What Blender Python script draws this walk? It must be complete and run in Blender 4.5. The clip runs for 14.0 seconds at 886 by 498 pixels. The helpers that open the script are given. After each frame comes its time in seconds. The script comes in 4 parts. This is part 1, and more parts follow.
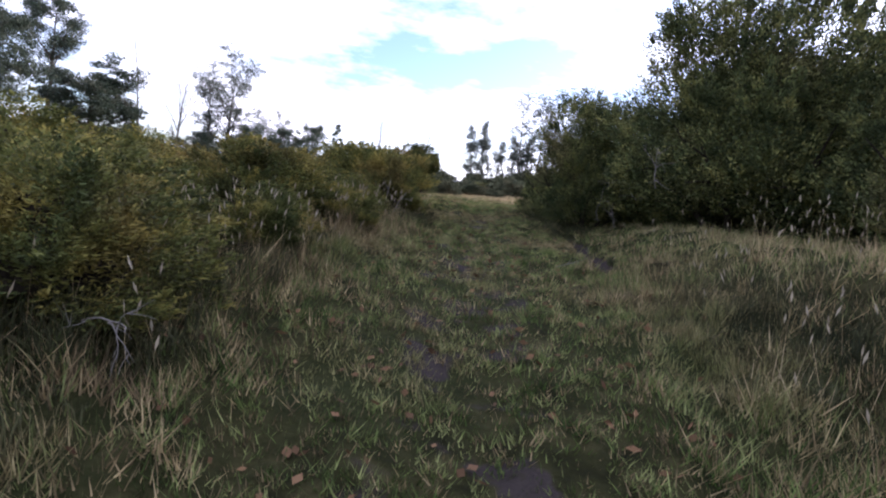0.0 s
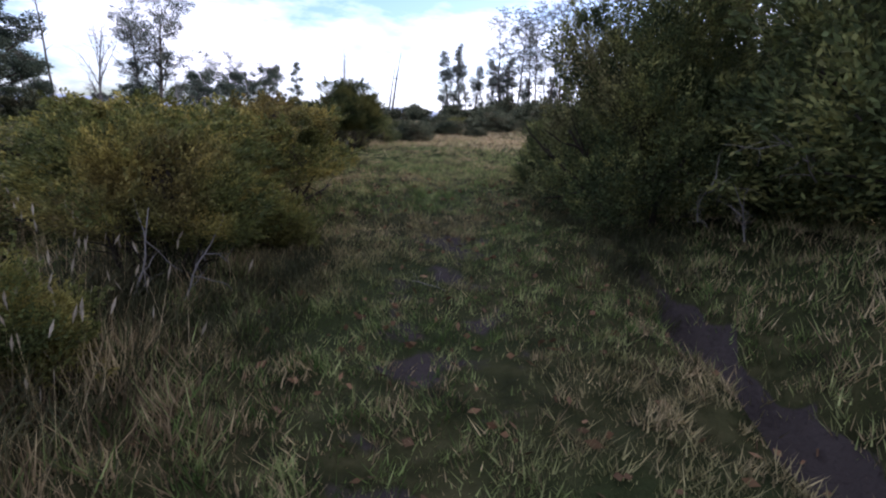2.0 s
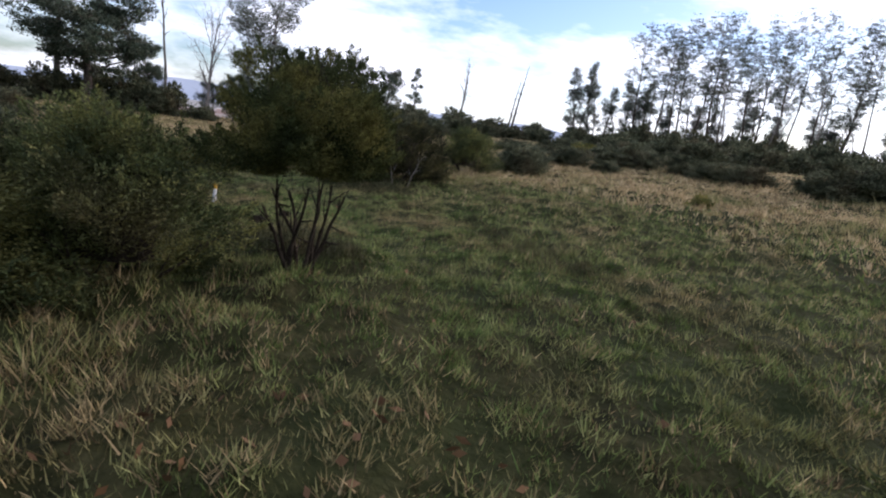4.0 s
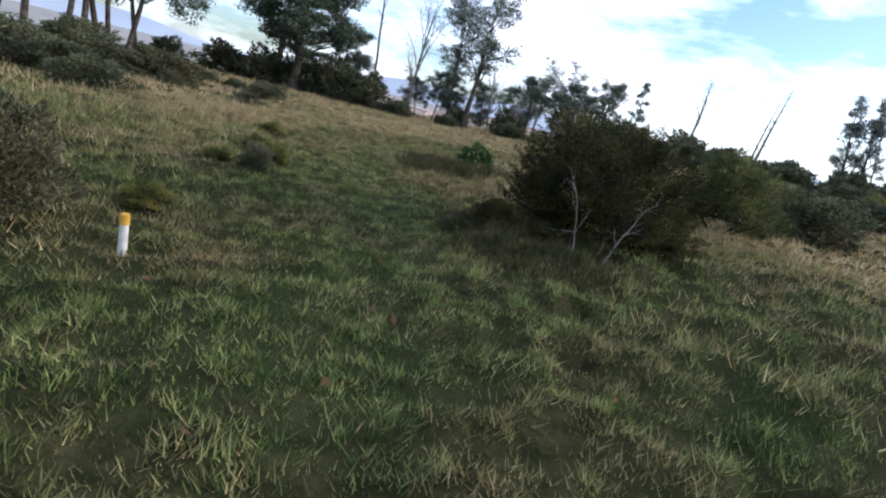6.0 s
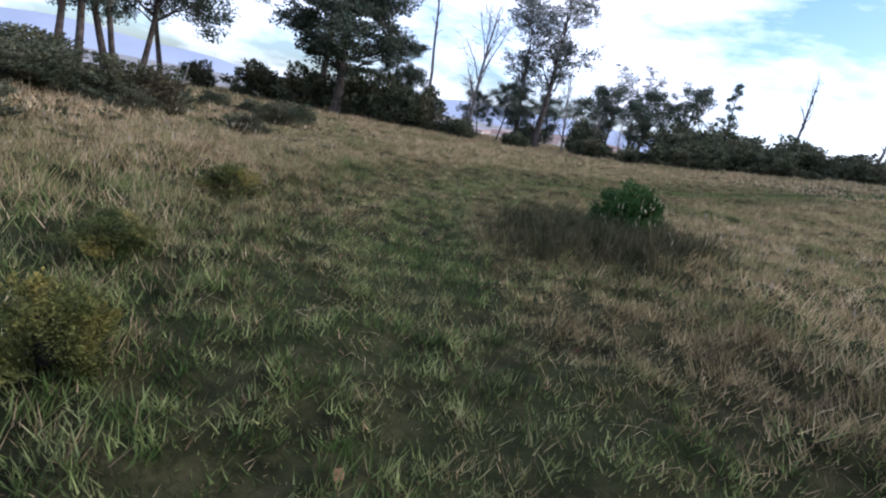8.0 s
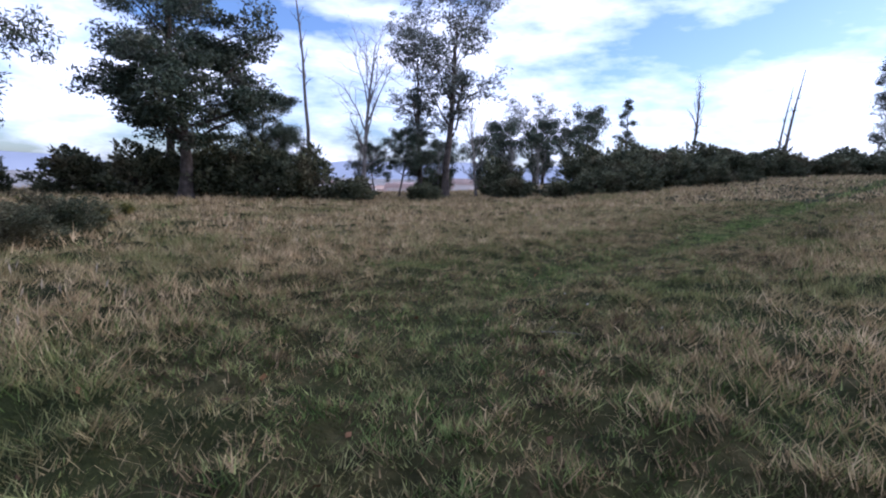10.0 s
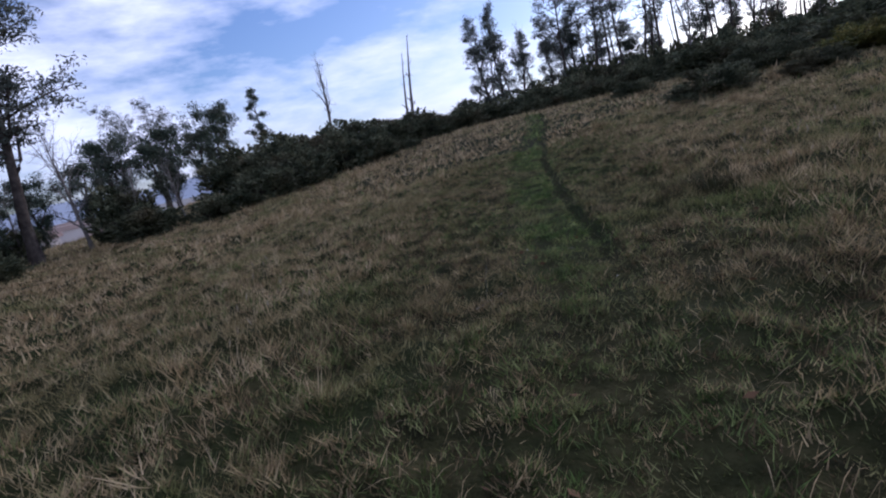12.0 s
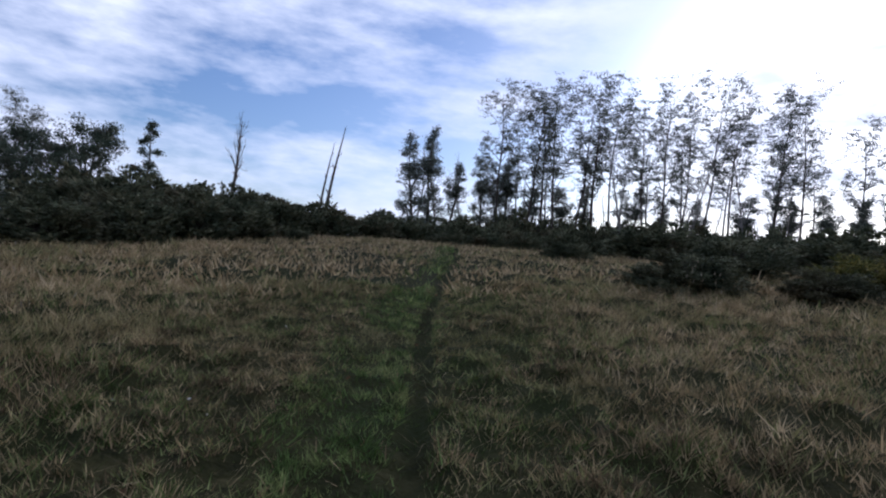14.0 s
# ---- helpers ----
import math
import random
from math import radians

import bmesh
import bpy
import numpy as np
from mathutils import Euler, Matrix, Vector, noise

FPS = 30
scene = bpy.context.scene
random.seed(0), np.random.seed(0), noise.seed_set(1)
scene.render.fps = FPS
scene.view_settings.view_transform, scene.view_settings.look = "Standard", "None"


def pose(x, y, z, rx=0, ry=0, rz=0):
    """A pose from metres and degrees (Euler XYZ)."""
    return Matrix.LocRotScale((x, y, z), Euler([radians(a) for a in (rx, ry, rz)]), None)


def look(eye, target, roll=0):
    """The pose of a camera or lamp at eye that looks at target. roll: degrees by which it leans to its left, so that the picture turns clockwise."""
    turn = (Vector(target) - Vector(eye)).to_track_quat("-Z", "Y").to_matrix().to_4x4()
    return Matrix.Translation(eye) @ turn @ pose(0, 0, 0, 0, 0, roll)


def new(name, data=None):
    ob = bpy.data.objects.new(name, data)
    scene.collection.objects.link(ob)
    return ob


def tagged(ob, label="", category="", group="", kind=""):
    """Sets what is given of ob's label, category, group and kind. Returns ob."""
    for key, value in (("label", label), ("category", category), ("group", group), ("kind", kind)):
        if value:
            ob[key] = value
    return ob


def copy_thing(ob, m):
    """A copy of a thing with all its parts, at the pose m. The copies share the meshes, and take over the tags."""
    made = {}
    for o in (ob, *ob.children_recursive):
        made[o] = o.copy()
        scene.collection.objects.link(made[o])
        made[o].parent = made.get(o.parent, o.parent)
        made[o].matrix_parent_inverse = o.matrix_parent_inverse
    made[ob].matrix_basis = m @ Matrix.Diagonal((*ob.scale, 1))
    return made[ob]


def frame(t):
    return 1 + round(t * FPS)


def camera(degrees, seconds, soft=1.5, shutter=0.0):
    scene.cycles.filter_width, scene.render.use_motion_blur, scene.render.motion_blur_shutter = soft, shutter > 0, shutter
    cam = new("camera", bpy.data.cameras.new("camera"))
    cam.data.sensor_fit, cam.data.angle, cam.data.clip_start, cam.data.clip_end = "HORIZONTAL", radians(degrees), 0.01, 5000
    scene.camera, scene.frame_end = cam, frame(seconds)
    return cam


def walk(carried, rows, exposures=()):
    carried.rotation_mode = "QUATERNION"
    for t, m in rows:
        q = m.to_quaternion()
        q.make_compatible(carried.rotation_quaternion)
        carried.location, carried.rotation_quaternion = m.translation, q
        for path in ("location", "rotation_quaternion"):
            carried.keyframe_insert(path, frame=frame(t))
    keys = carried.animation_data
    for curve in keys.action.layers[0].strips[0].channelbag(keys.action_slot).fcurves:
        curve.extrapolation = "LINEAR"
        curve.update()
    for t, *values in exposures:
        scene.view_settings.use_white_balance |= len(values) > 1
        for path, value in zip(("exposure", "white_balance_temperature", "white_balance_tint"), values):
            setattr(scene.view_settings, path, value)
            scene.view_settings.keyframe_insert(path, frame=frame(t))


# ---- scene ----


def eye(x, y, z, yaw, pitch, roll):
    """A pose by heading to the left, pitch up and lean to the left."""
    return pose(x, y, z, 0, 0, yaw) @ pose(0, 0, 0, 90 + pitch, 0, 0) @ pose(0, 0, 0, 0, 0, roll)


cam = camera(77.03, 14.0, 2.1)
PATH = [
    (0, eye(0.047, 0.019, 0.026, 1.18, -5.49, 7.25)),
    (0.5, eye(0.065, 1.308, 0.176, 5.12, -5.90, 8.93)),
    (1, eye(0.140, 2.551, 0.350, -0.31, -13.33, 4.72)),
    (1.5, eye(0.215, 3.805, 0.474, -0.90, -11.16, 2.67)),
    (2, eye(0.340, 4.955, 0.526, -0.66, -12.19, 2.51)),
    (2.5, eye(0.219, 6.250, 0.475, -0.45, -8.52, 7.66)),
    (2.7, eye(0.184, 6.818, 0.502, 1.55, -10.16, 6.25)),
    (4.8, eye(0.437, 12.492, 0.900, 16.75, -13.98, 13.74)),
    (5, eye(0.255, 13.008, 0.848, 18.32, -15.64, 15.26)),
    (5.5, eye(-0.408, 14.269, 0.778, 26.04, -13.51, 15.38)),
    (6, eye(-1.083, 15.428, 0.708, 30.41, -14.16, 13.96)),
    (6.5, eye(-1.871, 16.520, 0.671, 33.87, -13.13, 17.52)),
    (7, eye(-2.685, 17.623, 0.533, 37.88, -11.80, 15.92)),
    (7.2, eye(-2.991, 17.994, 0.499, 38.01, -13.62, 13.62)),
    (9.3, eye(-7.017, 22.158, 0.450, 31.98, -9.94, 4.95)),
    (9.5, eye(-7.215, 22.625, 0.402, 30.68, -7.84, 2.19)),
    (10, eye(-8.016, 23.791, 0.429, 28.03, -7.24, 1.47)),
    (10.5, eye(-8.828, 24.825, 0.533, 21.31, -5.72, -0.24)),
    (11, eye(-9.502, 25.951, 0.603, 11.79, -7.41, -0.45)),
    (11.5, eye(-9.912, 27.247, 0.633, 2.85, -7.24, -10.21)),
    (12, eye(-9.964, 28.683, 0.609, -5.85, -10.71, -12.11)),
    (12.5, eye(-9.813, 29.898, 0.570, -11.18, -14.88, -5.17)),
    (13, eye(-9.470, 30.989, 0.587, -16.73, -17.73, -3.11)),
    (13.5, eye(-8.937, 32.061, 0.545, -16.71, -7.40, 0.49)),
    (14, eye(-8.303, 33.107, 0.518, -16.25, 0.81, 5.84)),
]
EXPOSURES = [(0.0, 1.28, 6010, 24), (0.5, 0.42, 5910, 25), (1.0, 0.22, 5910, 24), (1.5, 1.05, 5910, 24), (2.0, 1.0, 5810, 24), (2.5, 0.68, 6220, 29), (5.0, 1.18, 6070, 9), (5.5, 1.38, 5970, 8), (6.5, 0.68, 5770, 15), (7.0, 0.98, 5670, 16), (9.5, 0.95, 5440, 23), (10.0, 0.72, 5400, 24), (10.5, 0.32, 5370, 25), (11.5, 0.02, 5270, 28), (12.0, -0.02, 5400, 25), (12.5, 0.60, 5520, 22), (13.0, 1.13, 5770, 20), (13.5, 1.38, 6250, 19), (14.0, -0.13, 5570, 18)]
walk(cam, PATH, EXPOSURES)

# ---------------- light ----------------
SUN_ELEVATION, SUN_AZIMUTH = radians(20), radians(50)
world = bpy.data.worlds.new("sky")
scene.world = world
world.use_nodes = True
wn, wl = world.node_tree.nodes, world.node_tree.links
wn.clear()
w_out, w_bg, w_sky = wn.new("ShaderNodeOutputWorld"), wn.new("ShaderNodeBackground"), wn.new("ShaderNodeTexSky")
w_sky.sky_type, w_sky.sun_disc = "NISHITA", False
w_sky.sun_elevation, w_sky.sun_rotation = SUN_ELEVATION, SUN_AZIMUTH
w_sky.air_density, w_sky.dust_density, w_sky.ozone_density = 1.0, 1.2, 1.0
w_co, w_map = wn.new("ShaderNodeTexCoord"), wn.new("ShaderNodeMapping")
w_map.inputs["Scale"].default_value = (1.0, 1.0, 3.2)
w_map.inputs["Location"].default_value = (0.35, 0.1, 0.2)
w_no, w_ra, w_mix = wn.new("ShaderNodeTexNoise"), wn.new("ShaderNodeValToRGB"), wn.new("ShaderNodeMix")
w_no.inputs["Scale"].default_value, w_no.inputs["Detail"].default_value, w_no.inputs["Roughness"].default_value = 3.2, 8.0, 0.58
w_ra.color_ramp.elements[0].position, w_ra.color_ramp.elements[1].position = 0.405, 0.65
w_mix.data_type = "RGBA"
w_mix.inputs["B"].default_value = (10.5, 10.8, 11.6, 1)
w_bg.inputs["Strength"].default_value = 0.1
wl.new(w_co.outputs["Generated"], w_map.inputs["Vector"])
wl.new(w_map.outputs["Vector"], w_no.inputs["Vector"])
wl.new(w_no.outputs["Fac"], w_ra.inputs["Fac"])
wl.new(w_ra.outputs["Color"], w_mix.inputs["Factor"])
w_tint = wn.new("ShaderNodeMix")
w_tint.data_type, w_tint.blend_type = "RGBA", "MULTIPLY"
w_tint.inputs["Factor"].default_value, w_tint.inputs["B"].default_value = 1.0, (0.86, 1.0, 1.24, 1)
wl.new(w_sky.outputs["Color"], w_tint.inputs["A"])
wl.new(w_tint.outputs["Result"], w_mix.inputs["A"])
wl.new(w_mix.outputs["Result"], w_bg.inputs["Color"])
wl.new(w_bg.outputs["Background"], w_out.inputs["Surface"])

sun = new("sun", bpy.data.lights.new("sun", "SUN"))
sun.data.energy, sun.data.angle, sun.data.color = 1.25, radians(13), (1.0, 0.87, 0.7)
sun.matrix_world = look((0, 0, 30), (-math.sin(SUN_AZIMUTH) * 50, -math.cos(SUN_AZIMUTH) * 50, 30 - 50 * math.tan(SUN_ELEVATION)))


# ---------------- materials ----------------
def material(name, colors, scale=4.0, rough=0.8, detail=6.0, island=0.0, bump=0.0, bump_scale=40.0, second=None, through_light=0.0, spec=0.12, tight=0.2):
    """Colours mixed by noise at real size; second: a colour mixed in by a broader noise (colour, scale, low, high); island: spread of brightness per piece."""
    m = bpy.data.materials.new(name)
    m.use_nodes = True
    n, l = m.node_tree.nodes, m.node_tree.links
    bsdf = n["Principled BSDF"]
    geo, no, ramp = n.new("ShaderNodeNewGeometry"), n.new("ShaderNodeTexNoise"), n.new("ShaderNodeValToRGB")
    no.inputs["Scale"].default_value, no.inputs["Detail"].default_value = scale, detail
    l.new(geo.outputs["Position"], no.inputs["Vector"])
    e = ramp.color_ramp.elements
    e[0].position, e[1].position = 0.5 - tight, 0.5 + tight
    e[0].color, e[1].color = (*colors[0], 1), (*colors[-1], 1)
    for k, c in enumerate(colors[1:-1]):
        e.new(0.5 - tight + 2 * tight * (k + 1) / (len(colors) - 1)).color = (*c, 1)
    l.new(no.outputs["Fac"], ramp.inputs["Fac"])
    out = ramp.outputs["Color"]
    if second:
        no2, r2, mx = n.new("ShaderNodeTexNoise"), n.new("ShaderNodeValToRGB"), n.new("ShaderNodeMix")
        no2.inputs["Scale"].default_value, no2.inputs["Detail"].default_value = second[1], 4.0
        l.new(geo.outputs["Position"], no2.inputs["Vector"])
        r2.color_ramp.elements[0].position, r2.color_ramp.elements[1].position = second[2], second[3]
        l.new(no2.outputs["Fac"], r2.inputs["Fac"])
        mx.data_type = "RGBA"
        l.new(r2.outputs["Color"], mx.inputs["Factor"])
        l.new(out, mx.inputs["A"])
        mx.inputs["B"].default_value = (*second[0], 1)
        out = mx.outputs["Result"]
    if island:
        mr, mul = n.new("ShaderNodeMapRange"), n.new("ShaderNodeMix")
        mr.inputs["To Min"].default_value, mr.inputs["To Max"].default_value = 1 - island, 1 + island
        l.new(geo.outputs["Random Per Island"], mr.inputs["Value"])
        mul.data_type, mul.blend_type = "RGBA", "MULTIPLY"
        mul.inputs["Factor"].default_value = 1.0
        l.new(out, mul.inputs["A"])
        l.new(mr.outputs["Result"], mul.inputs["B"])
        out = mul.outputs["Result"]
    l.new(out, bsdf.inputs["Base Color"])
    bsdf.inputs["Roughness"].default_value = rough
    bsdf.inputs["Specular IOR Level"].default_value = spec
    if bump:
        bn, bu = n.new("ShaderNodeTexNoise"), n.new("ShaderNodeBump")
        bn.inputs["Scale"].default_value, bn.inputs["Detail"].default_value = bump_scale, 8.0
        l.new(geo.outputs["Position"], bn.inputs["Vector"])
        l.new(bn.outputs["Fac"], bu.inputs["Height"])
        bu.inputs["Strength"].default_value, bu.inputs["Distance"].default_value = bump, 0.05
        l.new(bu.outputs["Normal"], bsdf.inputs["Normal"])
    if through_light:
        tr, ms = n.new("ShaderNodeBsdfTranslucent"), n.new("ShaderNodeMixShader")
        ms.inputs["Fac"].default_value = through_light
        l.new(out, tr.inputs["Color"])
        l.new(bsdf.outputs["BSDF"], ms.inputs[1])
        l.new(tr.outputs["BSDF"], ms.inputs[2])
        l.new(ms.outputs["Shader"], n["Material Output"].inputs["Surface"])
    return m


M_SOIL = material("turf_soil", [(0.014, 0.014, 0.006), (0.032, 0.032, 0.012), (0.065, 0.058, 0.025)], 7.0, 0.95, 10, bump=0.9, bump_scale=24, second=((0.028, 0.034, 0.012), 0.9, 0.42, 0.62), spec=0.05)
M_EARTH = material("bare_earth", [(0.022, 0.018, 0.017), (0.045, 0.036, 0.032), (0.07, 0.055, 0.045)], 9.0, 0.9, 10, bump=0.9, bump_scale=26)
def bare_patches(m, earth):
    """Lays bare earth over m where the mesh's own earth value and a ragged noise say so."""
    n, l = m.node_tree.nodes, m.node_tree.links
    bsdf = n["Principled BSDF"]
    old = bsdf.inputs["Base Color"].links[0].from_socket
    at, no, add, ramp, mx, geo = n.new("ShaderNodeAttribute"), n.new("ShaderNodeTexNoise"), n.new("ShaderNodeMath"), n.new("ShaderNodeValToRGB"), n.new("ShaderNodeMix"), n.new("ShaderNodeNewGeometry")
    at.attribute_name = "earth"
    no.inputs["Scale"].default_value, no.inputs["Detail"].default_value = 3.2, 9.0
    l.new(geo.outputs["Position"], no.inputs["Vector"])
    l.new(at.outputs["Fac"], add.inputs[0])
    l.new(no.outputs["Fac"], add.inputs[1])
    ramp.color_ramp.elements[0].position, ramp.color_ramp.elements[1].position = 0.94, 1.02
    l.new(add.outputs["Value"], ramp.inputs["Fac"])
    mx.data_type = "RGBA"
    l.new(ramp.outputs["Color"], mx.inputs["Factor"])
    l.new(old, mx.inputs["A"])
    mx.inputs["B"].default_value = (*earth, 1)
    l.new(mx.outputs["Result"], bsdf.inputs["Base Color"])


bare_patches(M_SOIL, (0.046, 0.037, 0.033))
M_LAWN = material("short_grass", [(0.048, 0.076, 0.018), (0.135, 0.17, 0.05), (0.25, 0.265, 0.10)], 6.0, 0.7, 6, island=0.65, second=((0.24, 0.195, 0.092), 0.8, 0.48, 0.66), through_light=0.22, tight=0.1)
# withered brown, darker than dry_grass: self-shade of near grass is in the colour
M_BROWN = material("withered_shaded_grass", [(0.10, 0.072, 0.038), (0.255, 0.186, 0.098), (0.44, 0.335, 0.175)], 5.5, 0.75, 6, island=0.65, second=((0.16, 0.165, 0.06), 0.9, 0.5, 0.68), through_light=0.28, tight=0.13)
M_DRY = material("dry_grass", [(0.24, 0.172, 0.086), (0.44, 0.322, 0.17), (0.6, 0.462, 0.27)], 4.0, 0.75, 6, island=0.42, second=((0.2, 0.195, 0.075), 0.6, 0.5, 0.7), through_light=0.3, tight=0.14)
M_TRAIL = material("trodden_grass", [(0.045, 0.082, 0.018), (0.12, 0.175, 0.05), (0.24, 0.27, 0.095)], 6.0, 0.7, 6, island=0.6, second=((0.24, 0.215, 0.10), 1.1, 0.5, 0.68), through_light=0.3, tight=0.13)
# rush colour, darkened further to carry the shade under shrubs
M_RUSH_SHADE = material("rush", [(0.03, 0.034, 0.015), (0.06, 0.06, 0.026), (0.11, 0.09, 0.042)], 3.5, 0.75, 5, island=0.5, through_light=0.15)
M_SEED = material("seed_head", [(0.3, 0.24, 0.16), (0.42, 0.36, 0.26)], 3, 0.8, 3, island=0.3, through_light=0.2)
M_GORSE = material("gorse_leaf", [(0.062, 0.076, 0.024), (0.125, 0.13, 0.036), (0.30, 0.245, 0.065)], 4.2, 0.65, 6, island=0.55, tight=0.14, second=((0.23, 0.15, 0.055), 1.3, 0.54, 0.8), through_light=0.28)
M_DARKLEAF = material("dark_leaf", [(0.042, 0.056, 0.022), (0.088, 0.104, 0.036), (0.22, 0.21, 0.068)], 3.6, 0.75, 6, island=0.55, tight=0.14, second=((0.19, 0.155, 0.07), 1.1, 0.55, 0.78), through_light=0.28, spec=0.15)
M_GREENLEAF = material("green_leaf", [(0.035, 0.075, 0.02), (0.06, 0.12, 0.03)], 2.4, 0.5, 5, island=0.5, through_light=0.25)
M_LIME = material("lime_leaf", [(0.06, 0.08, 0.024), (0.11, 0.12, 0.034), (0.19, 0.17, 0.05)], 3.0, 0.6, 4, island=0.45, through_light=0.3)
M_EUC = material("eucalyptus_leaf", [(0.036, 0.054, 0.034), (0.07, 0.09, 0.058), (0.14, 0.15, 0.10)], 1.6, 0.5, 5, island=0.5, second=((0.15, 0.125, 0.095), 0.8, 0.56, 0.8), through_light=0.2)
M_BELT = material("dull_leaf", [(0.05, 0.06, 0.034), (0.098, 0.107, 0.06), (0.18, 0.175, 0.10)], 2.2, 0.8, 6, island=0.5, second=((0.13, 0.105, 0.06), 0.8, 0.52, 0.72), through_light=0.22, spec=0.1, tight=0.15)
# darker copy of dark_leaf: the backlit side's shade is put into the colour
M_SHADE = material("shaded_leaf", [(0.026, 0.036, 0.013), (0.056, 0.067, 0.021), (0.14, 0.13, 0.037)], 3.4, 0.75, 6, island=0.55, tight=0.14, second=((0.13, 0.1, 0.04), 1.1, 0.55, 0.78), through_light=0.22, spec=0.12)
M_BROOM = material("broom_leaf", [(0.017, 0.019, 0.009), (0.038, 0.038, 0.015), (0.11, 0.095, 0.034)], 3.2, 0.8, 6, island=0.5, through_light=0.12, spec=0.1, tight=0.15)
# grey-green eucalyptus leaf, lightened: haze and sky glare are in the colour
M_HAZED_LEAF = material("grey_green_hazed_leaf", [(0.07, 0.085, 0.066), (0.125, 0.14, 0.11), (0.22, 0.22, 0.18)], 0.9, 0.6, 5, island=0.5, through_light=0.3, tight=0.15)
# stems and stalks, and the added dark cores that shade the shrubs from inside
M_TWIG_CORE = material("twig_and_core", [(0.022, 0.017, 0.012), (0.05, 0.038, 0.027)], 12, 0.9, 8, bump=0.8, bump_scale=30)
M_BARK = material("bark", [(0.04, 0.032, 0.026), (0.085, 0.068, 0.055), (0.14, 0.115, 0.095)], 5, 0.9, 8, bump=0.6, bump_scale=18)
M_DEAD = material("bleached_wood", [(0.16, 0.14, 0.12), (0.3, 0.27, 0.24)], 6, 0.85, 8, bump=0.4, bump_scale=30)
M_DEADDARK = material("grey_dead_wood", [(0.10, 0.085, 0.07), (0.2, 0.17, 0.15)], 6, 0.85, 8, bump=0.4, bump_scale=30)
M_POST = material("white_paint", [(0.55, 0.54, 0.5), (0.75, 0.74, 0.7)], 20, 0.6, 6, bump=0.2)
M_YELLOW = material("yellow_paint", [(0.55, 0.3, 0.04), (0.7, 0.42, 0.07)], 20, 0.6, 6)
M_LITTER = material("dead_leaf", [(0.10, 0.05, 0.025), (0.17, 0.10, 0.05)], 8, 0.8, 4, island=0.5)
M_PALE = material("pale_petal", [(0.6, 0.56, 0.5), (0.75, 0.72, 0.66)], 9, 0.7, 3)
# pale town ground, with the brightness of distant haze put into its colour
M_HAZED_VALLEY = material("hazed_valley_ground", [(0.2, 0.2, 0.17), (0.3, 0.28, 0.25), (0.4, 0.36, 0.33)], 0.03, 0.95, 8)
# pale blue is the haze of distance, mixed into the base colour
M_HAZED_HILL = material("hazed_hill", [(0.36, 0.4, 0.47), (0.42, 0.46, 0.53)], 0.004, 1.0, 6)
M_WALL = material("pale_wall", [(0.6, 0.52, 0.45), (0.75, 0.7, 0.64)], 0.05, 0.8, 3)
M_ROOF = material("roof_tile", [(0.42, 0.3, 0.25), (0.55, 0.42, 0.36)], 0.1, 0.8, 3)
M_WINDOW = material("window_glass", [(0.05, 0.06, 0.08), (0.08, 0.09, 0.11)], 0.5, 0.2, 2)


# ---------------- helpers of the build ----------------
rng = np.random.default_rng(7)


def mesh_of(name, verts, faces, mat, smooth=False):
    me = bpy.data.meshes.new(name)
    verts = np.asarray(verts, np.float32)
    faces = np.asarray(faces, np.int32)
    n, k = faces.shape
    me.vertices.add(len(verts))
    me.vertices.foreach_set("co", verts.ravel())
    me.loops.add(n * k)
    me.loops.foreach_set("vertex_index", faces.ravel())
    me.polygons.add(n)
    me.polygons.foreach_set("loop_start", np.arange(0, n * k, k, dtype=np.int32))
    me.polygons.foreach_set("use_smooth", np.full(n, smooth))
    me.update(calc_edges=True)
    me.materials.append(mat)
    return me


def part(name, me, parent, label=""):
    ob = new(name, me)
    ob.parent = parent
    return tagged(ob, label)


def unit(v):
    return v / np.maximum(np.linalg.norm(v, axis=-1, keepdims=True), 1e-9)


def leaf_quads(centres, along, length, width):
    """Diamond leaves at centres, along directions. Gives vertices and quads."""
    n = len(centres)
    side = unit(np.cross(along, rng.normal(size=(n, 3))))
    L, W = np.broadcast_to(length, n)[:, None], np.broadcast_to(width, n)[:, None]
    v = np.stack([centres - along * L * 0.5, centres + side * W * 0.5, centres + along * L * 0.5, centres - side * W * 0.5], 1)
    return v.reshape(-1, 3), np.arange(4 * n).reshape(n, 4)


def tube(points, radii, sides=6):
    """A tapered tube along points. Gives vertices and quads."""
    p, r = np.asarray(points, float), np.asarray(radii, float)
    d = unit(np.gradient(p, axis=0))
    ref = np.where(np.abs(d[:, 2:]) > 0.9, [[1.0, 0, 0]], [[0, 0, 1.0]])
    a = unit(np.cross(d, ref))
    b = np.cross(d, a)
    ang = np.arange(sides) * 2 * math.pi / sides
    v = p[:, None] + r[:, None, None] * (np.cos(ang)[None, :, None] * a[:, None] + np.sin(ang)[None, :, None] * b[:, None])
    f = []
    for i in range(len(p) - 1):
        for j in range(sides):
            k = (j + 1) % sides
            f.append((i * sides + j, i * sides + k, (i + 1) * sides + k, (i + 1) * sides + j))
    return v.reshape(-1, 3), np.array(f)


def joined(pieces):
    vs, fs, k = [], [], 0
    for v, f in pieces:
        vs.append(v)
        fs.append(f + k)
        k += len(v)
    return np.concatenate(vs), np.concatenate(fs)


